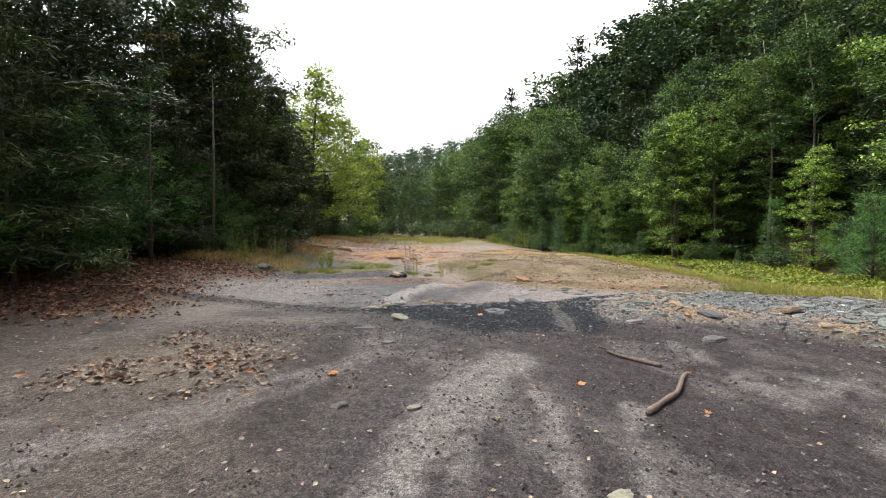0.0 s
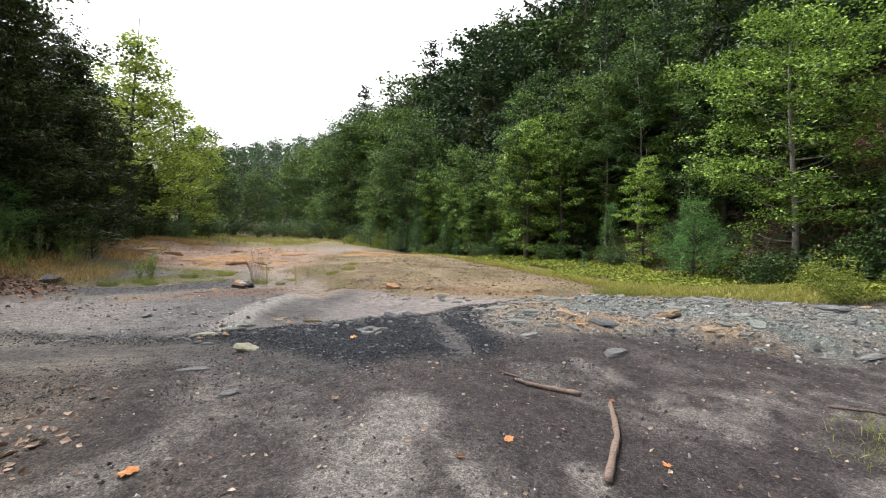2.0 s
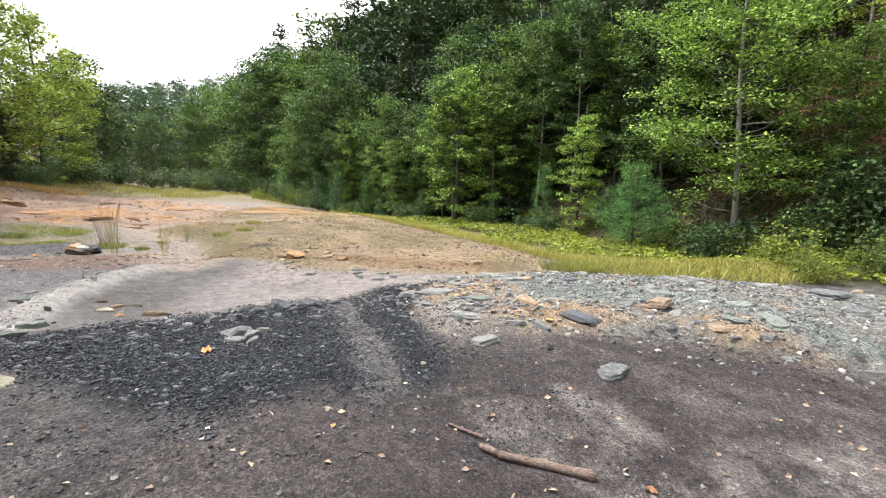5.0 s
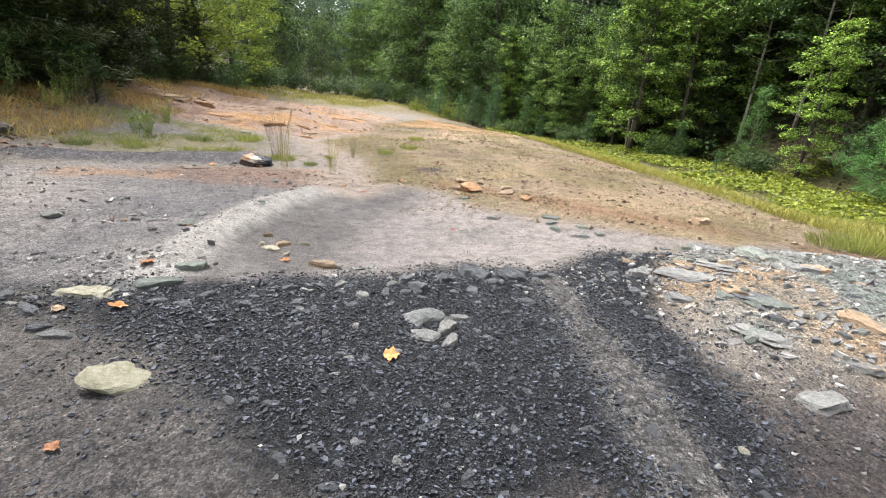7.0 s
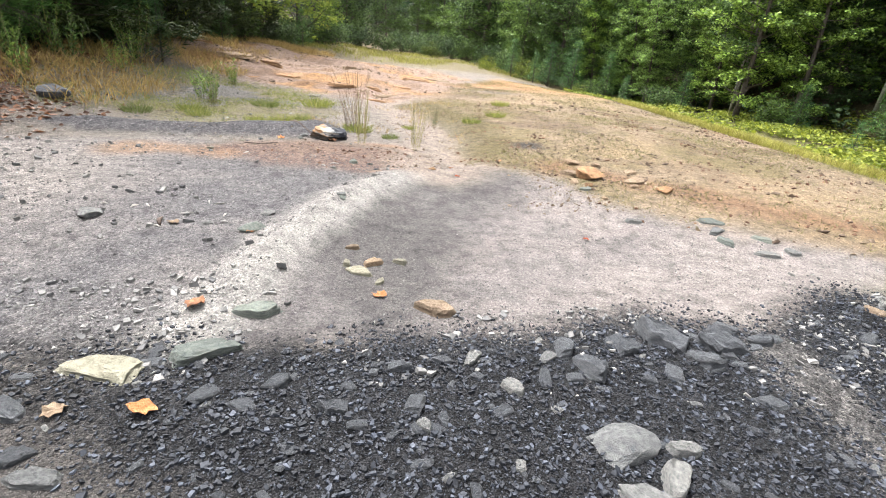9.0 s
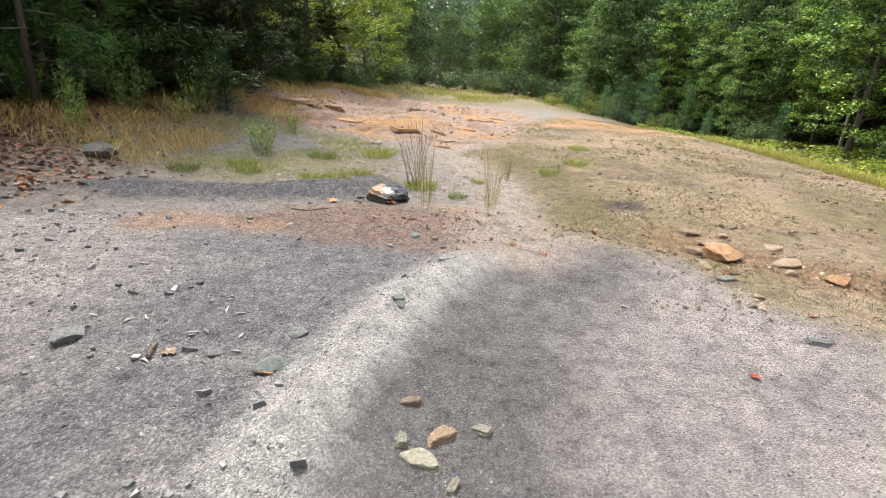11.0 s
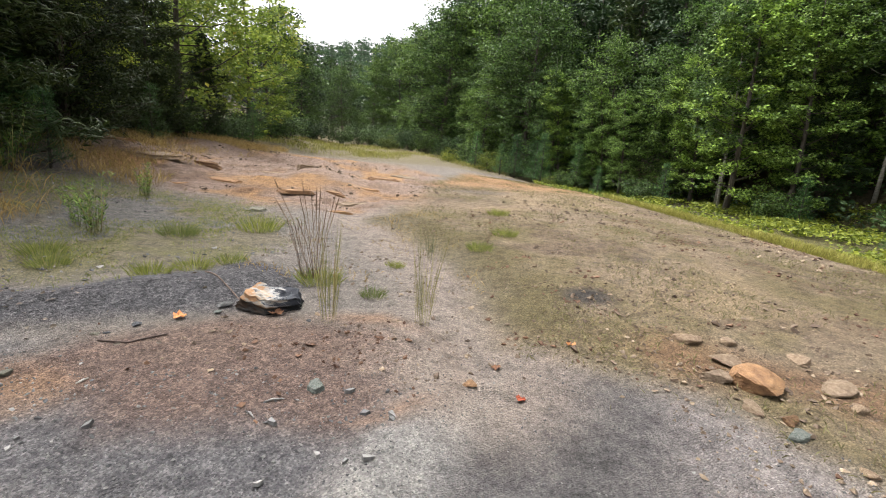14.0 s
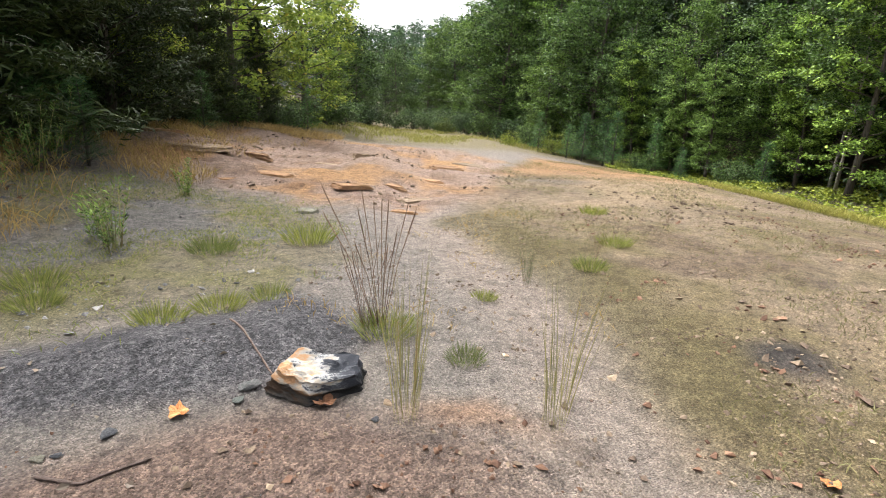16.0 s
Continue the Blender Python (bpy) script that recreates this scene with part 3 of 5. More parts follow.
def broadleaf(name, seed, height, radius, bare, leaf, count, mat, bark, label, category="tree", clumps=46, lean=0.0, trunk_r=None, low=0.25):
    """A tree: tapered trunk with limbs, and a crown of leaves in clumps at the limbs' ends."""
    rng = np.random.default_rng(seed)
    tr = trunk_r or height * 0.011
    top = np.array([lean * height, rng.normal() * 0.03 * height, height * 0.94])
    spine = [np.array([top[0] * t ** 1.5 + 0.02 * height * math.sin(4 * t + seed), top[1] * t, top[2] * t]) for t in np.linspace(0, 1, 9)]
    pieces = [tube([s - np.array([0, 0, 0.15]) * (i == 0) for i, s in enumerate(spine)], [tr * (1.25 if i == 0 else 1.0) * (1 - 0.93 * i / 8) + 0.006 for i in range(9)], 8)]
    ends = []
    for k in range(clumps):
        t = bare + (1 - bare) * (k + rng.uniform(0, 1)) / clumps
        env = radius * (math.sin(math.pi * min(1, (t - bare) / (1 - bare) * 0.86 + low * 0.5)) ** 0.75) * rng.uniform(0.45, 1.12)
        a = k * 2.399 + rng.normal() * 0.5
        at = np.array([np.interp(t * 0.9, np.linspace(0, 1, 9), [s[j] for s in spine]) for j in range(3)])
        end = at + np.array([math.cos(a) * env, math.sin(a) * env, env * rng.uniform(0.15, 0.75)])
        end[2] = min(end[2], height)
        midp = (at + end) / 2 + np.array([0, 0, -0.08 * env])
        r0 = max(0.008, tr * 0.34 * (1 - t) + 0.008)
        pieces.append(tube([at, midp, end], [r0, r0 * 0.6, r0 * 0.15], 4))
        ends.append(end)
        if env > 0.5 * radius:
            ends.append((midp * 0.6 + end * 0.4) + rng.normal(size=3) * 0.12 * radius)
    ends = np.array(ends)
    # each clump is a spray of small tufts
    tufts = crown_points(rng, ends, 5, radius * 0.13, 0.4)
    per = max(3, count // len(tufts))
    v, f = leaf_quads(rng, crown_points(rng, tufts, per, radius * 0.045 + leaf * 0.4, 0.5), leaf, 0.58)
    t = empty(name)
    tv, tf = join(pieces)
    child("trunk", mesh_from(name + "_trunk", tv, tf, bark, True), t)
    child("crown", mesh_from(name + "_crown", v, f, mat), t)
    return tagged(t, label, category)


def conifer(name, seed, height, radius, bare, mat, count, label, needle=0.16, slim=0.16, layered=0.5, category="tree", whorls=16, droop=0.1, shape=0.8):
    rng = np.random.default_rng(seed)
    tr = height * 0.012 + 0.01
    pieces = [tube([(0, 0, -0.15), (0.01 * height, 0, height * 0.5), (0, 0.01 * height, height * 0.98)], [tr * 1.2, tr * 0.7, 0.008], 7)]
    pts, dirs = [], []
    for w in range(whorls):
        t = bare + (1 - bare) * (w + rng.uniform(-0.3, 0.3)) / whorls
        t = min(max(t, 0.02), 0.985)
        reach = radius * (1 - t) ** shape / (1 - bare) ** shape * rng.uniform(0.75, 1.15) + 0.08
        n = rng.integers(5, 8)
        for k in range(n):
            a = 2 * math.pi * (k + rng.uniform(-0.3, 0.3)) / n + w
            L = reach * rng.uniform(0.6, 1.1)
            rise = (0.30 - layered * 0.5) * L
            at = np.array([0, 0, t * height])
            end = at + np.array([math.cos(a) * L, math.sin(a) * L, rise - droop * L])
            r0 = 0.006 + tr * 0.22 * (1 - t)
            pieces.append(tube([at, (at + end) / 2 + np.array([0, 0, 0.05 * L]), end], [r0, r0 * 0.6, 0.003], 3))
            m = max(4, int(10 * L))
            s = np.sqrt(rng.uniform(0.06, 1, m))
            p = at + (end - at) * s[:, None]
            side = np.array([-math.sin(a), math.cos(a), 0])
            p = p + side * (rng.uniform(-1, 1, m) * 0.33 * L * (1.1 - s))[:, None]
            p[:, 2] += rng.normal(size=m) * 0.05
            pts.append(p)
            dirs.append(np.repeat([np.array([math.cos(a), math.sin(a), 0.25 - layered * 0.3])], m, 0))
    pts, dirs = np.concatenate(pts), np.concatenate(dirs)
    per = max(2, count // len(pts))
    pos = np.repeat(pts, per, 0) + rng.normal(size=(len(pts) * per, 3)) * needle * np.array([0.55, 0.55, 0.35])
    along = np.repeat(dirs, per, 0) + rng.normal(size=pos.shape) * 0.55
    v, f = leaf_quads(rng, pos, needle, 0.1, slim, 0.0, along)
    t = empty(name)
    tv, tf = join(pieces)
    child("trunk", mesh_from(name + "_trunk", tv, tf, M_BARK, True), t)
    child("crown", mesh_from(name + "_crown", v, f, mat), t)
    return tagged(t, label, category)


def bush(name, seed, height, radius, leaf, count, mat, label):
    rng = np.random.default_rng(seed)
    pieces, ends = [], []
    for k in range(16):
        a, s = k * 2.4, radius * rng.uniform(0.25, 1.0)
        e = np.array([math.cos(a) * s, math.sin(a) * s, height * rng.uniform(0.45, 0.95) * (1.1 - 0.4 * s / radius)])
        pieces.append(tube([(0.05 * e[0], 0.05 * e[1], -0.05), tuple(e * np.array([0.5, 0.5, 0.6])), tuple(e)], [0.015, 0.01, 0.003], 4))
        ends += [e, e * np.array([0.75, 0.75, 0.6])]
    tufts = crown_points(rng, np.array(ends), 4, radius * 0.2, 0.7)
    pos = crown_points(rng, tufts, max(2, count // len(tufts)), radius * 0.1 + leaf * 0.4, 0.7)
    pos[:, 2] = np.maximum(pos[:, 2], 0.03)
    v, f = leaf_quads(rng, pos, leaf, 0.4)
    t = empty(name)
    tv, tf = join(pieces)
    child("stem", mesh_from(name + "_stem", tv, tf, M_BARK, True), t)
    child("foliage", mesh_from(name + "_foliage", v, f, mat), t)
    return tagged(t, label, "shrub")


def place(ob, x, y, s=1.0, turn=None, sink=0.05, first=False, group="", lean=0.0):
    """Move a prototype to its first place, or set a copy of it; lean tips it west to suit the camera's rolled view."""
    turn = (x * 37.7 + y * 17.3) % 360 if turn is None else turn
    m = pose(x, y, gz(x, y) - sink, 0, -lean, 0) @ pose(0, 0, 0, 0, 0, turn)
    if first:
        ob.matrix_basis = m @ Matrix.Scale(s, 4)
        o = ob
    else:
        o = copy_thing(ob, m)
        o.scale = (s, s, s)
    if group:
        tagged(o, group=group)
    return o


def spread_out(ob, spots, group="", lean=0.0):
    for i, (x, y, s) in enumerate(spots):
        place(ob, x, y, s, first=(i == 0), group=group, lean=lean)


# ---- the wood at the eastern edge ----
maple = broadleaf("broadleaf_tree", 11, 9.8, 3.2, 0.10, 0.13, 27000, M_LIGHT, M_BIRCH, "broad light green tree with a pale slender trunk", clumps=60)
spread_out(maple, [(16.2, 13.7, 1.0)])
birch = broadleaf("birch_tree", 12, 11.0, 1.9, 0.26, 0.125, 14000, M_MID, M_BIRCH, "slender tree with a pale trunk at the wood's edge", clumps=44, trunk_r=0.06, lean=0.02)
spread_out(birch, [(17.3, 22.5, 1.0), (16.8, 24.6, 1.0), (13.4, 27.9, 0.82), (19.3, 19.2, 1.05), (14.4, 29.3, 0.9)], "birches", 5.0)
poplar = broadleaf("poplar_tree", 13, 9.8, 1.8, 0.08, 0.125, 13000, M_LIGHT, M_BARK, "slim bright green young tree", clumps=44)
spread_out(poplar, [(13.2, 27.3, 1.0), (14.6, 26.0, 0.9), (12.0, 33.7, 0.62), (16.4, 31.5, 1.25), (12.6, 38.0, 0.75), (18.6, 16.6, 0.8), (14.2, 31.0, 0.8), (11.4, 40.5, 0.85), (17.6, 11.2, 0.55), (15.6, 20.2, 0.62), (12.2, 36.2, 0.7), (18.4, 21.0, 0.9)], "poplars", 4.0)
dense = broadleaf("broadleaf_tree", 14, 12.5, 3.3, 0.03, 0.17, 19000, M_MID, M_BARK, "full green broadleaf tree in the wood", clumps=70)
spread_out(dense, [(10.6, 45.5, 1.1), (13.0, 37.5, 0.8), (15.5, 34.0, 0.85), (17.5, 29.0, 0.9), (12.5, 52.0, 1.2), (20.5, 26.0, 1.0), (19.0, 37.0, 1.1), (9.6, 56.0, 1.0), (16.6, 26.6, 0.75), (18.2, 24.0, 0.8), (17.8, 18.0, 0.7), (11.2, 41.5, 0.7), (8.4, 50.0, 0.7), (14.4, 33.0, 0.6)], "broadleaf trees")
alder = broadleaf("broadleaf_tree", 15, 8.8, 4.2, 0.0, 0.09, 44000, M_ALDER, M_BARK, "wide dense grey-green tree with low dark boughs", clumps=90, low=0.5)
spread_out(alder, [(14.6, 3.4, 1.0), (17.0, -1.5, 1.05), (17.6, 6.8, 0.78)], "wide trees")
hemlock = conifer("hemlock_tree", 16, 11.5, 2.6, 0.04, M_DARK, 9000, "dark hemlock with layered drooping boughs", 0.22, 0.35, 0.6, whorls=22)
spread_out(hemlock, [(17.4, 29.6, 0.95), (19.5, 23.5, 1.0), (15.7, 25.9, 0.6), (18.6, 33.0, 1.0), (21.5, 20.5, 1.1), (14.3, 41.0, 0.9), (20.0, 29.5, 1.15)], "hemlocks")
pine_bush = conifer("pine_sapling", 17, 3.0, 1.6, 0.02, M_NEEDLE, 12000, "bushy young pine with long soft needles", 0.2, 0.05, 0.0, whorls=9, droop=-0.25, shape=0.55)
spread_out(pine_bush, [(14.2, 15.8, 1.0), (-8.9, 11.2, 1.25), (-9.3, 14.2, 1.4), (-9.4, 8.0, 1.3), (-8.7, 17.6, 1.1), (-8.6, 21.4, 0.9), (-10.6, 10.2, 1.8), (-10.8, 16.4, 1.9)])
sapling = conifer("pine_sapling", 18, 3.2, 0.75, 0.08, M_NEEDLE, 5000, "small upright pine sapling at the wood's edge", 0.17, 0.05, 0.0, whorls=12, droop=-0.2)
spread_out(sapling, [(15.4, 22.4, 1.05), (7.1, 39.2, 0.62), (8.4, 40.5, 0.9), (9.3, 38.0, 1.0), (9.9, 41.0, 1.15), (6.2, 42.5, 0.8), (11.0, 36.8, 0.85), (12.6, 20.5, 0.3), (13.8, 24.5, 0.55), (10.8, 33.5, 0.45), (12.5, 30.5, 0.6), (16.8, 8.6, 0.45), (11.6, 35.2, 0.5)], "pine saplings")
shrub = bush("shrub", 19, 1.7, 1.2, 0.12, 2600, M_LEAF, "low leafy green shrub under the trees")
spread_out(shrub, [(14.6, 13.0, 0.8), (15.8, 11.0, 0.9), (14.9, 8.4, 0.7), (16.6, 18.6, 0.9), (15.0, 21.4, 0.6), (13.6, 25.4, 0.7), (11.9, 31.5, 0.7),
                   (10.4, 37.0, 0.7), (9.0, 43.0, 1.0), (16.4, 6.0, 1.1), (13.2, 5.6, 0.8), (12.4, 2.0, 0.9), (12.0, 0.2, 0.9), (13.6, 4.0, 1.1), (18.4, 13.0, 0.9), (7.0, 48.0, 1.1), (3.0, 60.0, 1.3), (0.5, 60.5, 0.9), (-1.0, 66.0, 1.2), (16.5, 10.0, 1.2)], "shrubs")
bright_shrub = bush("shrub", 20, 1.3, 0.9, 0.10, 1800, M_HERB, "bright yellow-green low shrub in the grass")
spread_out(bright_shrub, [(11.6, 9.2, 0.8), (12.6, 8.2, 0.7), (7.0, 41.6, 1.1), (15.0, 12.4, 0.9), (10.6, 8.4, 0.5), (0.8, 59.0, 1.2), (9.4, 36.6, 0.6), (13.0, 10.5, 0.6), (4.8, 45.0, 0.8)], "bright shrubs")
rust = bush("shrub", 21, 1.5, 1.0, 0.12, 1300, M_RUST, "thin rusty brown shrub on the bare slope")
spread_out(rust, [(20.6, 11.6, 0.9), (22.6, 13.0, 0.9), (21.6, 9.8, 0.8), (24.5, 10.8, 1.0), (25.4, 13.8, 1.0), (19.6, 12.6, 0.7), (23.4, 8.4, 0.9)], "rusty shrubs")
slope_tree = broadleaf("young_tree", 22, 4.2, 1.2, 0.25, 0.13, 2200, M_YELLOW, M_BIRCH, "young yellowing tree on the leaf-strewn slope", clumps=24)
spread_out(slope_tree, [(22.4, 11.4, 0.9), (25.0, 9.4, 0.8), (24.2, 14.2, 1.0), (27.0, 12.0, 1.0), (20.4, 13.4, 0.8), (21.4, 12.4, 0.6), (23.4, 12.6, 0.7), (26.0, 10.8, 0.9), (19.4, 11.0, 0.55), (28.5, 13.5, 1.1)], "young trees")

# the hillside wood
far_tree = broadleaf("wood_tree", 31, 13.0, 3.6, 0.05, 0.34, 4200, M_DARK, M_BARK, "hillside wood tree, shade in its dark green leaf colour", clumps=44)
far_tree_b = broadleaf("wood_tree", 32, 14.0, 3.3, 0.10, 0.34, 4200, M_LEAF, M_BARK, "green tree of the hillside wood", clumps=56)
far_tree_c = conifer("wood_pine", 33, 15.0, 3.0, 0.12, M_CEDAR, 2600, "dark pine in the hillside wood", 0.55, 0.3, 0.45, whorls=15)
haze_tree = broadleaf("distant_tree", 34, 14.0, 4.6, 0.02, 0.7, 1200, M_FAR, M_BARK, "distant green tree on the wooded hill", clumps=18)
rng = np.random.default_rng(5)
kinds, used, taken = [far_tree, far_tree_b, far_tree_c], set(), []
for i in range(6000):
    y = rng.uniform(-14, 95)
    x = hill_foot(y) + 2.5 + rng.uniform(0, 1) ** 1.3 * 42
    need = 3.4 + 0.05 * max(0, x - hill_foot(y) - 6)
    if math.hypot((x - 23.5), (y - 11.5)) < 6.2 or (x < 21 and y < 9) or (x - y * 1.35 > 30) or len(taken) > 165:
        continue
    if any((x - a) ** 2 + (y - b) ** 2 < need ** 2 for a, b in taken):
        continue
    taken.append((x, y))
    # mostly the dark kind, whose leaf colour holds the slope's shade
    k = kinds[int(rng.choice(3, p=[0.56, 0.24, 0.20]))]
    near_edge = x - hill_foot(y) < 6
    tall = 1 + 0.6 * float(ss(26, 60, y))
    place(k, x, y, tall * (rng.uniform(0.62, 0.85) if near_edge else rng.uniform(0.8, 1.1)), first=k not in used, group="hillside wood")
    used.add(k)
count, first = [], True
for i in range(9000):
    y = 80 + 320 * rng.uniform(0, 1) ** 1.6
    x = rng.uniform(-150, 120)
    if y < 95 and x < hill_foot(y) + 3 or x < hill_foot(y) + 2 or abs(x) > 0.52 * y + 8 or len(count) > 295:
        continue
    need = 5.4 + 0.022 * max(0, y - 110)
    if any((x - a) ** 2 + (y - b) ** 2 < need ** 2 for a, b in count):
        continue
    count.append((x, y))
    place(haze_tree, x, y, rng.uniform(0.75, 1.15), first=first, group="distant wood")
    first = False

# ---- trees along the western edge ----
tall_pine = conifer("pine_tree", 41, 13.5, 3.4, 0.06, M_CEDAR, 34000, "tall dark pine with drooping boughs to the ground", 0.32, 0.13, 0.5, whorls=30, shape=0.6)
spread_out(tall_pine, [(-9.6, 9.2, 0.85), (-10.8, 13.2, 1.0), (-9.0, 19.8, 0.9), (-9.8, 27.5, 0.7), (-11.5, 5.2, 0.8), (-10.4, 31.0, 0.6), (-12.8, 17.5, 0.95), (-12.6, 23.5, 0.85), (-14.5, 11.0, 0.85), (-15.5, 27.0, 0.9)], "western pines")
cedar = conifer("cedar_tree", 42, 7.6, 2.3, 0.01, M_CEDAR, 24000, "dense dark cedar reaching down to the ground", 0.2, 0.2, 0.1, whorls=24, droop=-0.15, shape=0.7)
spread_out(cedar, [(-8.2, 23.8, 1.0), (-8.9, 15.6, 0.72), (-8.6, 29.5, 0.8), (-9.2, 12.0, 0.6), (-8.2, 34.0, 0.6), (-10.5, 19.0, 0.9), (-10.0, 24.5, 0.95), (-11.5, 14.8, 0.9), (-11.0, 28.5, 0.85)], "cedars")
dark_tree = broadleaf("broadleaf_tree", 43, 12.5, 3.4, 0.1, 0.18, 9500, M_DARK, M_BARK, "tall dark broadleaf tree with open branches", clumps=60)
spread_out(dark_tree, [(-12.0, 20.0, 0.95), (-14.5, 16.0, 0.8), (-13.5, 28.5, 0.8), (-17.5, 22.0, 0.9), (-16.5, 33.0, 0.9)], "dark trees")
full_tree = broadleaf("broadleaf_tree", 45, 13.5, 3.7, 0.02, 0.16, 30000, M_WEST, M_BARK, "tall dense dark green tree at the clearing's edge, shade in its leaf colour", clumps=90, low=0.35)
spread_out(full_tree, [(-10.9, 21.2, 1.04), (-11.4, 26.0, 0.92)], "dense western trees")
yellow_tree = broadleaf("broadleaf_tree", 44, 11.8, 2.9, 0.04, 0.19, 9500, M_YELLOW, M_BARK, "bright yellow-green tree at the clearing's edge", clumps=64, low=0.4)
spread_out(yellow_tree, [(-9.0, 33.5, 1.15), (-8.3, 42.0, 1.05), (-8.4, 49.0, 0.9), (-8.8, 25.6, 0.42), (-11.5, 40.5, 1.1)], "yellow-green trees")
place(sapling, -6.6, 20.4, 0.5)
place(sapling, -7.6, 27.2, 0.6)
place(sapling, -7.2, 38.5, 0.7)
for x, y, s in [(-8.2, 39.5, 1.1), (-7.6, 46.5, 1.2), (-7.8, 53.0, 1.3), (-9.5, 58.0, 1.6), (-8.4, 31.5, 0.9), (-6.8, 62.0, 1.5), (-7.4, 35.0, 0.8)]:
    place(shrub, x, y, s, group="shrubs")
for x, y, s in [(-10.0, 62.0, 1.0), (-12.0, 70.0, 1.1), (-10.5, 80.0, 1.0), (-18.0, 55.0, 1.1), (-15.0, 47.0, 1.0), (-16.0, 90.0, 1.1), (-24.0, 75.0, 1.1), (-19.0, 40.0, 1.0)]:
    place(far_tree_b, x, y, s, group="hillside wood")
for x, y, s in [(-8.5, 66.0, 0.8), (-5.0, 77.0, 0.85), (-1.0, 80.0, 1.0), (2.5, 78.0, 1.25), (4.6, 70.0, 1.25), (6.4, 61.0, 1.3), (8.6, 63.0, 1.55), (10.8, 58.0, 1.5), (7.2, 74.0, 1.5), (11.6, 50.0, 1.3), (9.8, 69.0, 1.7), (5.4, 84.0, 1.55), (-11.0, 88.0, 1.0), (-5.0, 92.0, 1.0), (0.5, 96.0, 1.0), (-18.0, 104.0, 1.1), (-9.0, 106.0, 1.1)]:
    place(dense if y < 85 else far_tree_b, x, y, s, group="valley trees")
for x, y, s in [(-4.0, 62.0, 1.2), (-2.5, 69.0, 1.5), (2.0, 66.0, 1.6), (4.5, 58.0, 1.3), (-6.5, 58.0, 1.2), (0.0, 72.0, 1.7), (6.0, 53.0, 1.2)]:
    place(shrub, x, y, s, group="shrubs")


# ---- stones, gravel, sticks and small plants on the ground ----
def lump_mesh(name, seed, mat, cuts=13, flat=0.75):
    """A broken stone of unit width: a ball cut by planes, roughened."""
    rng = np.random.default_rng(seed)
    bm = bmesh.new()
    bmesh.ops.create_icosphere(bm, subdivisions=3, radius=1.0)
    ns = rng.normal(size=(cuts, 3))
    ns /= np.linalg.norm(ns, axis=1)[:, None]
    ds = rng.uniform(0.36, 0.74, cuts)
    for v in bm.verts:
        d = np.array(v.co.normalized())
        k = ns @ d
        r = min([1.0] + [dd / kk for dd, kk in zip(ds, k) if kk > 0.05])
        r *= 1 + 0.06 * noise.noise(Vector(d * 3.1 + seed)) + 0.03 * noise.noise(Vector(d * 9 + seed))
        v.co = Vector(d * r) * 0.62
        v.co.z *= flat
    me = bpy.data.meshes.new(name)
    bm.to_mesh(me)
    bm.free()
    me.materials.append(mat)
    me.polygons.foreach_set("use_smooth", np.zeros(len(me.polygons), dtype=bool))
    return me


def slab_mesh(name, seed, mat, fine=2):
    """A flat broken slab of unit width and height: split sides, worn edges, an uneven top."""
    rng = np.random.default_rng(seed)
    bm = bmesh.new()
    bmesh.ops.create_icosphere(bm, subdivisions=fine, radius=1.0)
    n = rng.integers(4, 7)
    ang = np.arange(n) * 2 * math.pi / n + rng.uniform(-0.4, 0.4, n)
    ns = [np.array([math.cos(a), math.sin(a), rng.uniform(-0.25, 0.25)]) for a in ang]
    ds = list(rng.uniform(0.33, 0.58, n))
    tilt = rng.normal(size=2) * 0.10
    for v in bm.verts:
        d = np.array(v.co.normalized())
        size = math.hypot(d[0], d[1])
        level = np.array([d[0], d[1], 0]) / max(size, 1e-3)
        r = 0.8
        for nn, dd in zip(ns, ds):
            k = float(nn @ level)
            if k > 0.02:
                r = min(r, dd / k)
        side = min(1.0, size * 1.25)
        p = Vector((d[0] / max(size, 1e-3), d[1] / max(size, 1e-3), 0)) * (r * side if size > 1e-3 else 0)
        z = max(-0.5, min(0.5, d[2] * 0.95)) + 0.5
        w = 0.07 * noise.noise(Vector((p.x * 4, p.y * 4, seed + z * 6))) + 0.05 * math.sin(z * 14 + seed) * (0.3 < z < 0.95)
        p *= (1.08 - 0.24 * z) * (1 + w + 0.06 * noise.noise(Vector((d[0] * 2.3, d[1] * 2.3, seed * 1.7))))
        z += (tilt[0] * p.x + tilt[1] * p.y) * 2 + 0.24 * noise.noise(Vector((p.x * 5, p.y * 5, seed))) + 0.12 * noise.noise(Vector((p.x * 13, p.y * 13, seed)))
        v.co = Vector((p.x, p.y * 0.8, z))
    me = bpy.data.meshes.new(name)
    bm.to_mesh(me)
    bm.free()
    me.materials.append(mat)
    return me


LUMPS = {m.name: [lump_mesh("stone", 60 + 7 * i + j, m) for j in range(3)] for i, m in enumerate((M_GREY_ROCK, M_DARK_ROCK, M_GREEN_ROCK, M_TAN_ROCK, M_PALE_ROCK, M_ORANGE_ROCK))}
SLABS = {m.name: [slab_mesh("slab", 90 + 7 * i + j, m, 3) for j in range(4)] for i, m in enumerate((M_GREY_ROCK, M_DARK_ROCK, M_GREEN_ROCK, M_TAN_ROCK, M_PALE_ROCK, M_ORANGE_ROCK))}


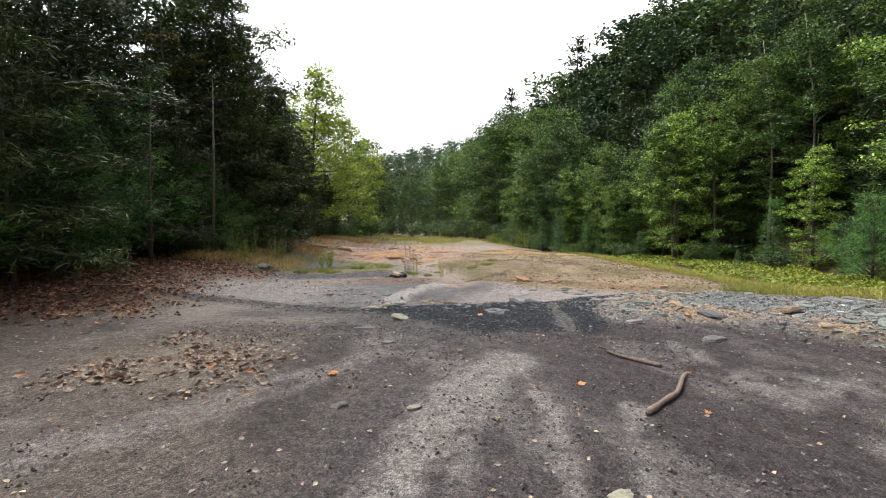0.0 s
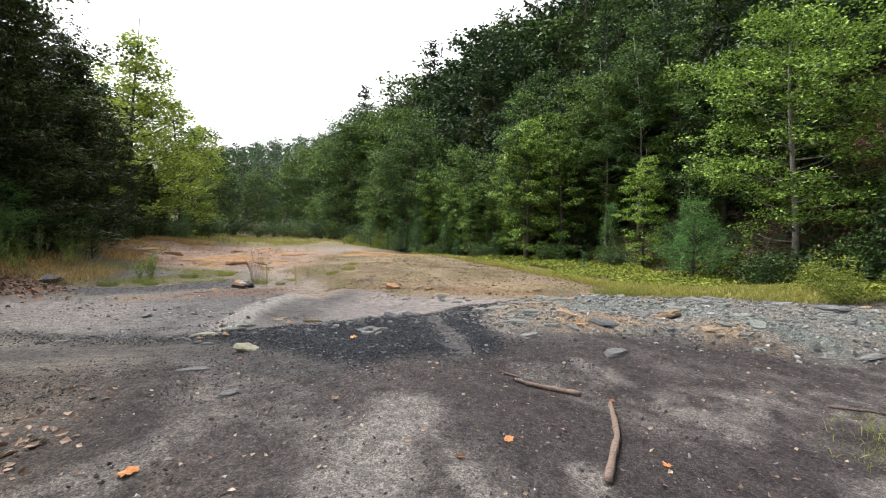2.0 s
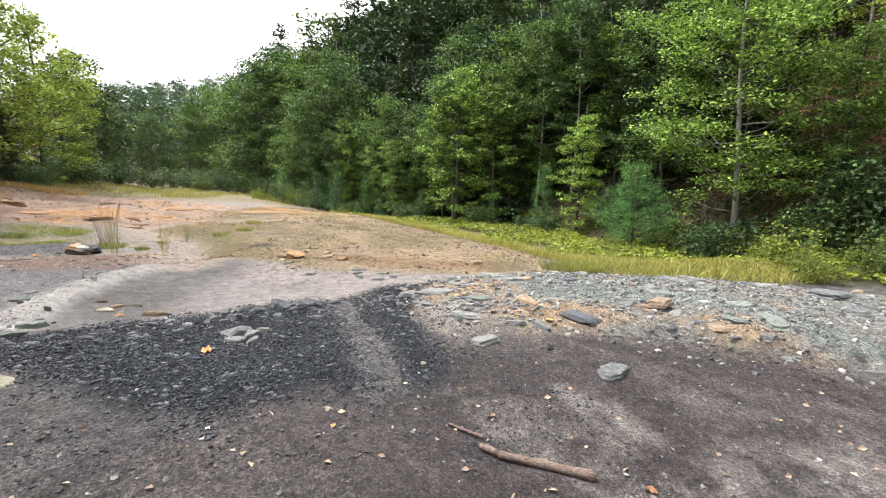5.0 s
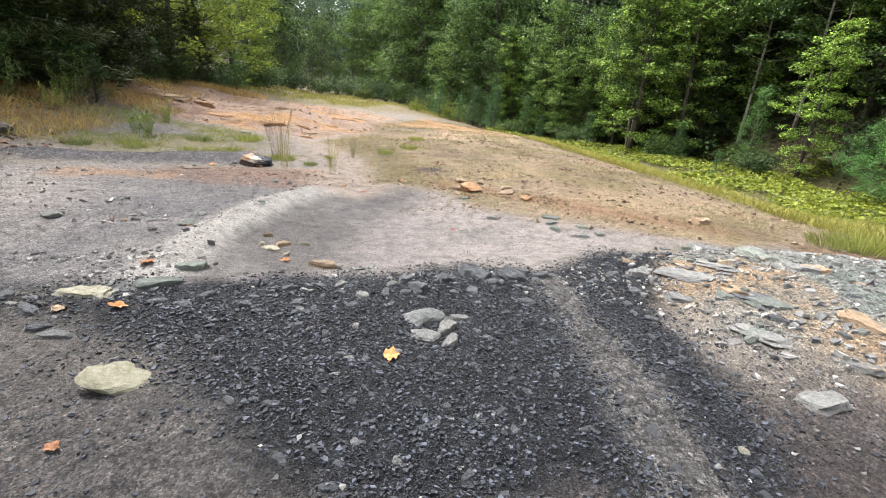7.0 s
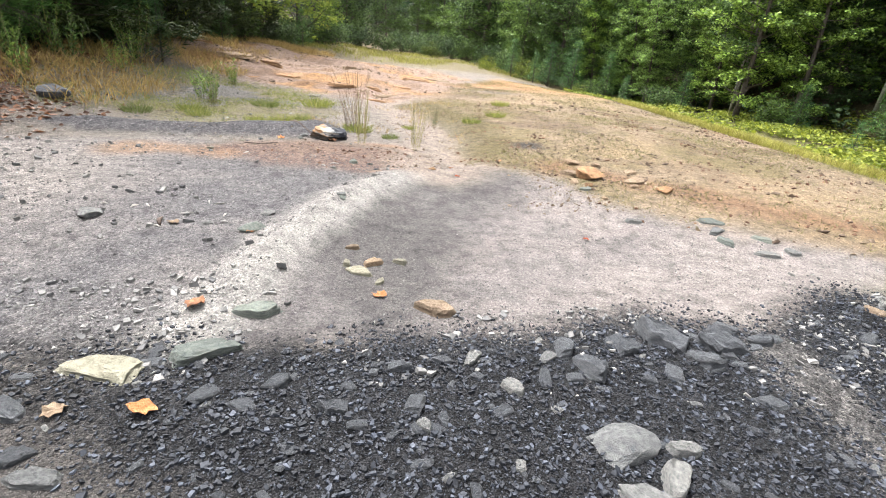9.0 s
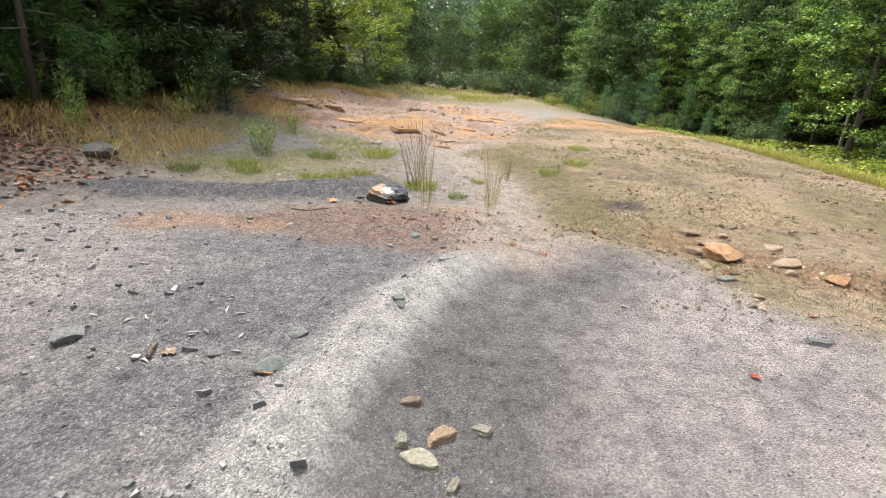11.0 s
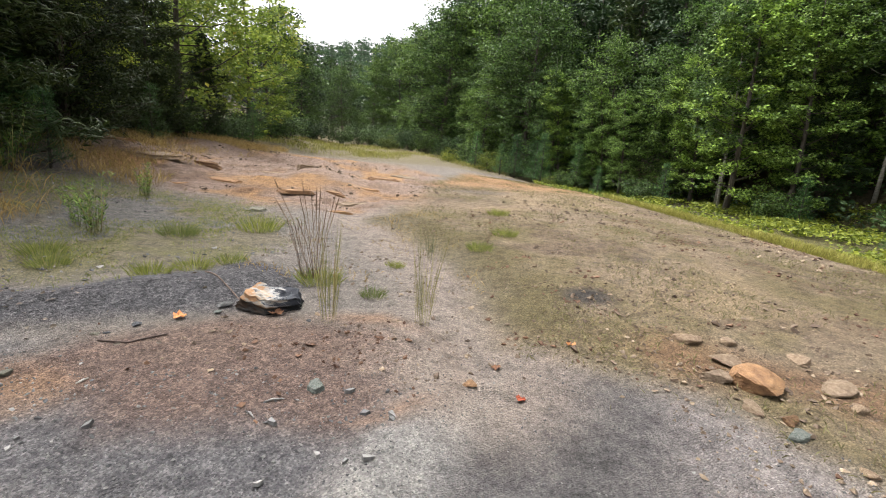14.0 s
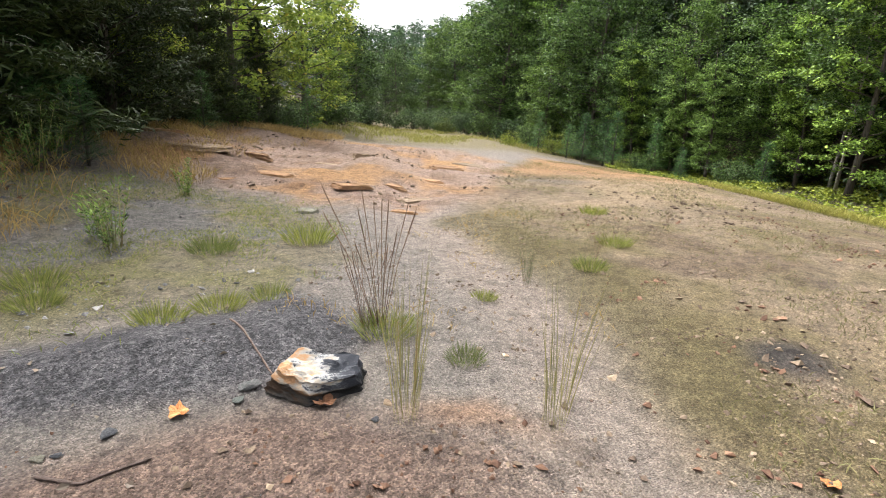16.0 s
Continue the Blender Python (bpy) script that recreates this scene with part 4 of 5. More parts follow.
def stone(name, me, x, y, w, d, h, label, turn=0.0, tilt=0.0, sink=0.25, group=""):
    ob = new(name, me)
    ob.matrix_basis = pose(x, y, gz(x, y) + h * (0.42 - sink if "stone" in me.name else -0.22 - sink * 0.2), tilt, tilt * 0.6, turn) @ Matrix.Diagonal((w * 0.8, d * 0.8, h * 0.75, 1) if "slab" in me.name else (w, d, h, 1))
    return tagged(ob, label, "rock", group)


GR, DK, GN, TN, PL, OG = (m.name for m in (M_GREY_ROCK, M_DARK_ROCK, M_GREEN_ROCK, M_TAN_ROCK, M_PALE_ROCK, M_ORANGE_ROCK))
stone("flat_rock", SLABS[GR][0], 3.7, 6.5, 0.44, 0.36, 0.09, "pale grey flat rock lying on dark mud", 25, 4)
stone("flat_rock", lump_mesh("stone", 141, M_CREAM_ROCK, 9, 0.8), -0.70, 7.74, 0.27, 0.19, 0.17, "pale cream angular rock on black shale", 10, 5)
stone("flat_rock", SLABS[PL][2], -1.32, 8.76, 0.44, 0.34, 0.07, "cream slab with yellow lichen on black shale", 170, 2)
stone("flat_rock", SLABS[GN][1], -0.95, 8.92, 0.36, 0.22, 0.10, "greenish slab tilted on the shale's edge", 40, 8)
stone("flat_rock", SLABS[GN][2], -0.86, 9.34, 0.34, 0.22, 0.08, "layered grey-green slab with a dark edge", 5, 3)
stone("flat_rock", SLABS[TN][0], 0.14, 9.48, 0.33, 0.27, 0.10, "tan layered block with a split lower edge", 150, 4)
for i, (x, y, w) in enumerate([(-0.39, 10.04, 0.2), (-0.31, 10.21, 0.17), (-0.48, 10.13, 0.12), (-0.11, 10.29, 0.13), (-0.47, 10.39, 0.14), (-0.22, 9.92, 0.1)]):
    stone("flat_rock", SLABS[TN if i in (1, 4) else PL][i % 4], x, y, w, w * 0.8, 0.05, "small flat buff stone in a loose cluster", i * 50, 3, group="clustered stones")
for i, (x, y, w, h) in enumerate([(1.38, 9.2, 0.34, 0.12), (1.7, 9.2, 0.38, 0.15), (1.14, 9.1, 0.24, 0.08), (0.8, 9.1, 0.22, 0.06), (0.9, 8.92, 0.24, 0.09), (1.52, 9.0, 0.25, 0.08), (2.0, 9.25, 0.22, 0.07)]):
    stone("shale_slab", SLABS[DK][i % 4], x, y, w, w * 0.75, h, "dark blue-grey shale slab in a heap", i * 37 - 30, 6, group="dark slabs")
for i, (x, y, w, h) in enumerate([(0.88, 8.44, 0.3, 0.13), (0.99, 8.26, 0.24, 0.09), (0.84, 8.16, 0.28, 0.07), (1.12, 8.42, 0.16, 0.06), (1.0, 8.1, 0.2, 0.06)]):
    stone("flat_rock", (LUMPS if i == 0 else SLABS)[GR][i % 3], x, y, w, w * 0.8, h, "grey cracked rock lying in black shale", i * 61, 4, group="grey rocks")
stone("flat_rock", SLABS[GR][3], 2.95, 9.28, 0.3, 0.2, 0.08, "light grey flat rock at the shale's edge", 12, 5)
stone("flat_rock", SLABS[TN][2], 5.3, 11.54, 0.42, 0.28, 0.12, "buff flat rock at the meadow's edge", 20, 3)
for i, (x, y, w) in enumerate([(-1.22, 8.21, 0.2), (-1.34, 8.30, 0.16), (-1.76, 8.7, 0.2), (0.47, 8.73, 0.16), (-0.05, 8.85, 0.14), (-0.56, 8.69, 0.18), (0.07, 8.47, 0.11), (-1.5, 8.5, 0.18), (-0.3, 8.55, 0.15), (0.3, 8.95, 0.17)]):
    stone("shale_slab", SLABS[DK if i % 3 else GR][i % 4], x, y, w, w * 0.7, 0.05, "flat shale plate lying among black chips", i * 47, 4, group="shale plates")
stone("stone", LUMPS[GR][0], -0.86, 3.91, 0.15, 0.12, 0.08, "small grey stone on dried mud", 30)
stone("stone", LUMPS[PL][1], -0.24, 3.78, 0.1, 0.13, 0.06, "small pale stone on dried mud", 70)
stone("stone", LUMPS[PL][2], 1.02, 2.66, 0.24, 0.17, 0.09, "pale rounded stone half sunk in mud", 10)
stone("flat_rock", SLABS[GR][1], -1.15, 7.0, 0.4, 0.25, 0.04, "pale flat stone sunk in the mud", 5)
stone("flat_rock", SLABS[GR][2], -0.7, 6.1, 0.3, 0.2, 0.04, "pale flat stone sunk in the mud", 40)
stone("boulder", LUMPS[DK][1], -5.52, 14.8, 0.46, 0.38, 0.34, "dark wet-looking boulder with a pale top", 20, 0, 0.15)
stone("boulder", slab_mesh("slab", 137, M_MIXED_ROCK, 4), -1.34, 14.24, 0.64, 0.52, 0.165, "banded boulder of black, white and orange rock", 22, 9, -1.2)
for i, (x, y, w, m) in enumerate([(-1.68, 14.2, 0.13, GR), (-1.71, 14.08, 0.08, GN), (-2.18, 13.78, 0.1, DK), (-2.36, 13.6, 0.07, PL), (-2.3, 13.62, 0.05, DK), (-0.97, 13.95, 0.06, DK), (-0.92, 14.12, 0.07, TN), (0.18, 13.02, 0.1, OG),
                                 (-0.69, 11.34, 0.13, GR), (-0.68, 11.27, 0.1, GN), (-1.22, 10.87, 0.14, GR), (-1.24, 10.5, 0.2, GN), (-2.51, 10.62, 0.24, GR), (-1.62, 10.58, 0.1, GR), (-2.55, 13.03, 0.12, PL), (1.31, 6.6, 0.07, PL), (2.2, 7.1, 0.06, PL)]):
    stone("stone", LUMPS[m][i % 3], x, y, w, w * 0.8, w * 0.55, "small loose stone on the gravel", i * 53, group="loose stones")
for i, (x, y, w, h) in enumerate([(2.12, 12.85, 0.44, 0.2), (1.93, 12.97, 0.22, 0.12), (2.2, 13.2, 0.26, 0.1), (2.76, 12.78, 0.3, 0.1), (2.95, 12.42, 0.2, 0.1), (2.13, 13.6, 0.26, 0.1), (2.46, 13.56, 0.2, 0.07), (2.84, 13.22, 0.22, 0.07), (2.01, 12.45, 0.13, 0.07), (1.9, 12.6, 0.16, 0.08), (2.05, 11.99, 0.1, 0.05), (2.62, 12.55, 0.14, 0.06), (2.3, 12.9, 0.15, 0.07)]):
    stone("stone", LUMPS[TN if i % 4 else OG][i % 3], x, y, w * 1.1, w * 0.9, h * 1.35, "tan and orange rock in a loose pile", i * 71, 0, 0.26, group="orange rock pile")
for i, (x, y, w, m) in enumerate([(2.93, 11.41, 0.34, GN), (2.85, 11.16, 0.26, GR), (2.83, 10.95, 0.26, GN), (3.2, 11.0, 0.24, GN), (2.14, 11.37, 0.18, GR), (1.94, 12.3, 0.2, GN), (-0.8, 12.91, 0.22, GN), (3.3, 10.75, 0.2, GR), (3.05, 10.7, 0.22, GR)]):
    stone("flat_rock", SLABS[m][i % 4], x, y, w, w * 0.75, 0.05, "crumbled grey-green shale patch on gravel", i * 43, 3, group="green shale")
stone("flat_rock", SLABS[PL][3], -2.5, 19.0, 0.4, 0.26, 0.09, "white flat rock in thin grass", 0, 3)

# sandstone ledges on the far rise
for i, (x, y, w, d, h, t) in enumerate([(-6.2, 23.4, 2.0, 0.9, 0.16, 8), (-5.0, 24.0, 1.5, 0.6, 0.30, -22), (-3.9, 22.0, 1.3, 0.5, 0.14, -25), (-2.75, 26.6, 0.9, 0.5, 0.34, 5), (-2.2, 21.1, 1.0, 0.5, 0.12, 10), (-1.5, 22.1, 1.1, 0.5, 0.14, -30), (-0.9, 20.8, 0.9, 0.5, 0.14, 30), (-0.7, 23.6, 1.2, 0.6, 0.12, -35),
                                       (-4.6, 21.4, 0.8, 0.4, 0.1, 15), (-3.2, 24.0, 1.2, 0.5, 0.12, -10), (-0.2, 25.5, 1.3, 0.6, 0.14, -30), (-7.4, 24.4, 1.4, 0.8, 0.2, 0), (0.6, 28.0, 1.4, 0.7, 0.16, -20), (-1.2, 19.6, 0.7, 0.4, 0.08, 20)]):
    stone("rock_ledge", SLABS[OG if i % 3 else TN][i % 4], x, y, w, d, h * 0.9, "brown and orange sandstone ledge with split layers", t, 2, 1.0, group="sandstone ledges")

# the undercut rock; props added, and a dark stone for the hollow's shade
stone("flat_rock", SLABS[TN][3], 5.45, 7.5, 0.62, 0.45, 0.10, "mossy brown rock over a dark hollow", 15, -5, -3.0)
stone("stone", LUMPS[TN][1], 5.24, 7.54, 0.14, 0.2, 0.1, "brown stone propping a slab", 40)
stone("stone", LUMPS[GR][1], 5.68, 7.58, 0.14, 0.2, 0.1, "grey stone propping a slab", 80)
stone("stone", LUMPS[DK][2], 5.47, 7.58, 0.4, 0.2, 0.11, "dark stone added for the hollow's shade", 10)

PIECES = {m.name: [slab_mesh("slab", 190 + 9 * i + j, m, 2) for j in range(5)] for i, m in enumerate((M_GREY_ROCK, M_DARK_ROCK, M_GREEN_ROCK, M_TAN_ROCK))}
# the rock ridge: many broken slabs
rng = np.random.default_rng(77)
outcrop = tagged(empty("rock_outcrop", pose(5.5, 7.6, 0)), "low outcrop of cracked grey-green shale slabs", "outcrop", kind="structure")
inv = outcrop.matrix_basis.inverted()
n_slab = 0
while n_slab < 300:
    x, y = rng.uniform(2.7, 11.2), rng.uniform(4.0, 10.3)
    k = float(inside(np.array([x]), np.array([y]), RIDGE_ROCK)[0])
    if k < 0.0 or (fbm(np.array([x]), np.array([y]), 1.3, 200)[0] < 0.44 and rng.uniform() < 0.8):
        continue
    w = 0.07 + 0.34 * rng.uniform() ** 3.0
    m = PIECES[[GR, GN, GN, GR, DK, GR, TN][rng.integers(7)]][rng.integers(5)]
    ob = child("slab", m, outcrop)
    ob.matrix_basis = inv @ pose(x, y, gz(x, y) - 0.02, rng.normal() * 4, rng.normal() * 4, rng.normal() * 60 - 35) @ Matrix.Diagonal((w * 1.1, w * rng.uniform(0.6, 1.0), rng.uniform(0.02, 0.055), 1))
    n_slab += 1

# the black shale bank: the larger plates
bank = tagged(empty("shale_bank", pose(1.0, 8.0, 0)), "bank of loose black shale plates and chips", "shale", kind="structure")
inv = bank.matrix_basis.inverted()
n_plate = 0
while n_plate < 300:
    x, y = rng.uniform(-3.5, 3.2), rng.uniform(6.6, 9.9)
    k = float(inside(np.array([x]), np.array([y]), BLACK)[0])
    if k < 0.02:
        continue
    top = ss(7.6, 9.0, y)
    w = rng.uniform(0.035, 0.07) + rng.uniform(0, 0.09) * top * (rng.uniform() < 0.4)
    ob = child("plate", PIECES[DK if rng.uniform() < 0.92 else GR][rng.integers(5)], bank)
    ob.matrix_basis = inv @ pose(x, y, gz(x, y) - 0.002, rng.normal() * 7, rng.normal() * 7, rng.uniform(0, 360)) @ Matrix.Diagonal((w, w * rng.uniform(0.6, 1), w * rng.uniform(0.10, 0.20), 1))
    n_plate += 1


def chips(name, seed, spots, size_lo, size_hi, mat, label, flat=0.5, plates=False):
    """Loose small stones: uneven octahedra, or thin broken plates."""
    rng = np.random.default_rng(seed)
    n = len(spots)
    if plates:
        base = np.array([[1, 1, -1], [-1, 1, -1], [-1, -1, -1], [1, -1, -1], [1, 1, 1], [-1, 1, 1], [-1, -1, 1], [1, -1, 1]], float) * 0.75
        side = base[None, :4] * rng.uniform(0.35, 1.25, (n, 4, 1))
        v = np.concatenate([side, side * rng.uniform(0.75, 1.0, (n, 4, 1))], 1) + rng.normal(size=(n, 8, 3)) * 0.08
        v[:, 4:, 2] = 0.75 + rng.normal(size=(n, 4)) * 0.25
        v[:, :, 1] *= rng.uniform(0.45, 1.0, (n, 1))
        face = np.array([[0, 1, 5, 4], [1, 2, 6, 5], [2, 3, 7, 6], [3, 0, 4, 7], [4, 5, 6, 7]])
    else:
        base = np.array([[1, 0, 0], [0, 1, 0], [-1, 0, 0], [0, -1, 0], [0, 0, 1], [0, 0, -1]], float)
        v = base[None] * rng.uniform(0.55, 1.2, (n, 6, 1)) + rng.normal(size=(n, 6, 3)) * 0.18
        face = np.array([[0, 1, 4], [1, 2, 4], [2, 3, 4], [3, 0, 4], [1, 0, 5], [2, 1, 5], [3, 2, 5], [0, 3, 5]])
    k = v.shape[1]
    s = size_lo * (size_hi / size_lo) ** (rng.uniform(0, 1, n) ** 2.2)
    v *= s[:, None, None] * 0.5
    v[:, :, 2] *= flat
    v[:, :, 2] += rng.normal(size=(n, 1)) * 0.25 * v[:, :, 0] + rng.normal(size=(n, 1)) * 0.25 * v[:, :, 1]
    a = rng.uniform(0, 2 * math.pi, n)
    ca, sa = np.cos(a)[:, None], np.sin(a)[:, None]
    v = np.stack([v[..., 0] * ca - v[..., 1] * sa, v[..., 0] * sa + v[..., 1] * ca, v[..., 2]], -1)
    v += np.stack([spots[:, 0], spots[:, 1], ground_z(spots[:, 0], spots[:, 1]) + s * flat * 0.25], -1)[:, None, :]
    f = (np.arange(n)[:, None, None] * k + face[None]).reshape(-1, face.shape[1])
    return tagged(new(name, mesh_from(name, v.reshape(-1, 3), f, mat)), label, "gravel", kind="stuff")


def scatter(seed, n, box, poly=None, edge=0.1, power=None):
    rng = np.random.default_rng(seed)
    x, y = rng.uniform(box[0], box[1], n), rng.uniform(box[2], box[3], n)
    if poly:
        keep = inside(x, y, poly) + (fbm(x, y, 0.6, seed) - 0.5) * 0.8 + rng.normal(size=n) * edge > 0
        x, y = x[keep], y[keep]
    if power:
        keep = rng.uniform(0, 1, len(x)) < ss(power[1], power[2], fbm(x, y, power[0], seed + 3))
        x, y = x[keep], y[keep]
    return np.stack([x, y], 1)


dark = scatter(301, 210000, (-6.5, 3.8, 6.4, 10.5), BLACK, 0.12)
dark = dark[near_line(dark[:, 0], dark[:, 1], [(1.75, 6.4), (1.95, 7.8), (2.05, 9.2)]) + 0.25 * (fbm(dark[:, 0], dark[:, 1], 0.3, 333) - 0.5) > 0.12]
dark = dark[np.random.default_rng(334).uniform(0, 1, len(dark)) < 0.22 + 0.78 * ss(-2.6, -0.4, dark[:, 0])]
chips("shale_chips", 301, dark, 0.007, 0.038, M_BLACK_CHIPS, "loose black shale chips", 0.45, True)
chips("shale_chips", 302, scatter(302, 16000, (-3.2, 3.2, 5.8, 8.6), None, power=(0.8, 0.38, 0.65)), 0.007, 0.035, M_BLACK_CHIPS, "black shale chips strewn over mud", 0.4, True)
chips("outcrop_rubble", 303, scatter(303, 20000, (2.6, 11.4, 4.0, 10.4), RIDGE_ROCK, 0.2), 0.015, 0.10, M_GREY_CHIPS, "grey rubble between the slabs", 0.35, True)
chips("basin_gravel", 304, scatter(304, 9000, (-1.2, 4.8, 9.0, 13.7), BASIN, 0.1), 0.008, 0.022, M_GREY_CHIPS, "fine grey and buff gravel", 0.7)
chips("grey_gravel", 305, scatter(305, 14000, (-6.3, 0.3, 8.8, 13.7), GREY, 0.1), 0.008, 0.03, M_GREY_CHIPS, "fine grey gravel", 0.6)
chips("loose_stones", 315, scatter(315, 900, (-4.5, -0.3, 9.3, 13.0), GREY, 0.1, (1.0, 0.42, 0.66)), 0.018, 0.085, M_GREY_CHIPS, "grey stones strewn over the gravel", 0.5, True)
chips("edge_rubble", 306, scatter(306, 3000, (-2.6, 3.2, 8.7, 9.6), None, power=(0.5, 0.35, 0.6)), 0.012, 0.07, M_GREY_CHIPS, "grey rubble at the shale's edge", 0.35, True)
chips("meadow_stones", 307, scatter(307, 10000, (0.4, 9.0, 10.5, 26.0), MEADOW, 0.3, (1.1, 0.42, 0.68)), 0.014, 0.11, M_TAN_CHIPS, "tan and brown stones in thin turf", 0.55)
chips("meadow_clods", 318, scatter(318, 8000, (0.6, 8.0, 11.0, 20.0), MEADOW, 0.3, (0.7, 0.5, 0.72)), 0.012, 0.075, M_RED_CLODS, "dark brown clods and crumbs in thin turf", 0.6)
chips("meadow_stones", 308, scatter(308, 2600, (0.9, 3.6, 11.6, 15.2), None, power=(0.8, 0.4, 0.6)), 0.012, 0.06, M_TAN_CHIPS, "brown stones along the meadow's edge", 0.55)
chips("red_clods", 309, scatter(309, 1500, (-2.8, 0.3, 12.4, 14.3), RED, 0.2, (0.5, 0.52, 0.70)), 0.008, 0.055, M_RED_CLODS, "crumbly reddish-brown clods of earth", 0.7)
chips("mud_clods", 310, scatter(310, 30000, (-4.0, 6.0, 1.6, 7.2), None, power=(0.9, 0.46, 0.68)), 0.006, 0.045, M_MUD_CLODS, "crumbs of dark dried mud", 0.7)
chips("mud_pebbles", 311, scatter(311, 3200, (-6.0, 8.0, 1.4, 7.4)), 0.010, 0.045, M_GREY_CHIPS, "pale pebbles strewn over mud", 0.6)
chips("channel_rubble", 312, scatter(312, 4000, (-1.8, 1.2, 13.0, 22.0), None, power=(0.9, 0.45, 0.7)), 0.012, 0.06, M_TAN_CHIPS, "small stones in the washed channel", 0.5)
chips("west_stones", 313, scatter(313, 5000, (-6.5, -1.6, 12.8, 19.5), LEFT_GRASS, 0.4, (0.8, 0.4, 0.65)), 0.012, 0.07, M_GREY_CHIPS, "grey stones in thin grass", 0.55)
chips("ledge_rubble", 314, scatter(314, 5000, (-8.0, 2.0, 19.5, 32.0), LEDGE, 0.4, (1.2, 0.42, 0.7)), 0.02, 0.14, M_TAN_CHIPS, "brown rubble below the ledges", 0.4, True)


def splinter(x, y, length, turn, mat, label, r=0.008, name="wood_splinter", cat="splinter"):
    a = radians(turn)
    z = gz(x, y) + r * 0.8
    dx, dy = math.cos(a) * length / 2, math.sin(a) * length / 2
    v, f = tube([(-dx, -dy, 0), (-dx * 0.2 - dy * 0.12, -dy * 0.2 + dx * 0.12, r * 0.6), (dx, dy, 0.0)], [r * 0.5, r, r * 0.4], 5)
    ob = new(name, mesh_from(name, v, f, mat, True))
    ob.location = (x, y, z)
    return tagged(ob, label, cat)


for i, (x, y) in enumerate([(-2.54, 10.86), (-2.3, 10.85), (-2.22, 10.9), (-1.86, 10.79), (-1.56, 10.79), (-1.93, 10.46), (-1.7, 11.05), (-1.8, 11.1), (-1.5, 10.62), (-2.1, 12.95), (-1.1, 12.6), (-1.0, 12.75)]):
    splinter(x, y, 0.06 + 0.014 * (i % 4), i * 67, M_BONE, "white bleached splinter on grey gravel")
splinter(-1.95, 10.56, 0.16, 110, M_STICK, "short dark weathered chip of wood", 0.018)


def limb(name, path, radius, label, mat=M_STICK, twigs=()):
    pts, rad = [], []
    rng = np.random.default_rng(int(abs(path[0][0]) * 100))
    P = [Vector((x, y, gz(x, y) + radius * 0.85)) for x, y in path]
    n = 22
    for i in range(n):
        t = i / (n - 1) * (len(P) - 1)
        k = min(int(t), len(P) - 2)
        p = P[k].lerp(P[k + 1], t - k)
        z = gz(p.x, p.y) + radius * 0.85
        pts.append((p.x + rng.normal() * radius * 0.12, p.y + rng.normal() * radius * 0.12, max(z, p.z)))
        s = i / (n - 1)
        rad.append(radius * (1 - 0.35 * s) * (1 + 0.10 * math.sin(s * 23) + rng.normal() * 0.05) * (0.75 if i in (0, n - 1) else 1))
    pieces = [tube(pts, rad, 10)]
    v, f = join(pieces)
    c = Vector(pts[0])
    ob = new(name, mesh_from(name, [Vector(q) - c for q in v], f, mat, True))
    ob.location = c
    for k, (i, dx, dy, dz) in enumerate(twigs):
        a = Vector(pts[i]) - c
        v, f = tube([a, a + Vector((dx, dy, dz)) * 0.6, a + Vector((dx, dy, dz))], [radius * 0.5, radius * 0.4, radius * 0.15], 6)
        child("twig", mesh_from("twig", v, f, mat, True), ob)
    return tagged(ob, label, "branch")


limb("fallen_branch", [(1.72, 3.95), (2.0, 4.28), (2.3, 4.62), (2.5, 4.95), (2.69, 5.24)], 0.030, "weathered curved branch lying on dark mud")
limb("fallen_branch", [(2.53, 5.48), (2.28, 5.70), (2.1, 5.82), (2.05, 5.92)], 0.028, "short brown branch lying on dark mud")
limb("fallen_branch", [(2.12, 6.0), (1.98, 6.22)], 0.014, "thin grey twig lying on dark mud")
limb("fallen_branch", [(4.66, 4.64), (4.96, 4.38), (5.16, 4.12)], 0.014, "thin forked twig by the grass patch", twigs=((9, 0.1, -0.03, 0.02), (18, 0.02, 0.06, 0.12)))
limb("fallen_branch", [(-2.07, 14.92), (-1.8, 14.55), (-1.58, 14.28)], 0.008, "thin grey stalk lying by the boulder")
limb("fallen_branch", [(-7.6, 10.0), (-6.9, 10.2), (-6.4, 10.5)], 0.02, "thin dark branch on fallen leaves")
limb("fallen_branch", [(-2.3, 13.5), (-2.1, 13.46), (-1.9, 13.62)], 0.008, "thin root lying on red earth")
limb("fallen_branch", [(9.3, 3.6), (9.9, 3.2), (10.3, 3.3)], 0.014, "dry twig at the wood's edge", twigs=((10, 0.1, 0.1, 0.25),))
limb("fallen_branch", [(9.0, 2.9), (9.6, 2.6)], 0.012, "dry twig at the wood's edge", twigs=((8, -0.05, 0.1, 0.3),))


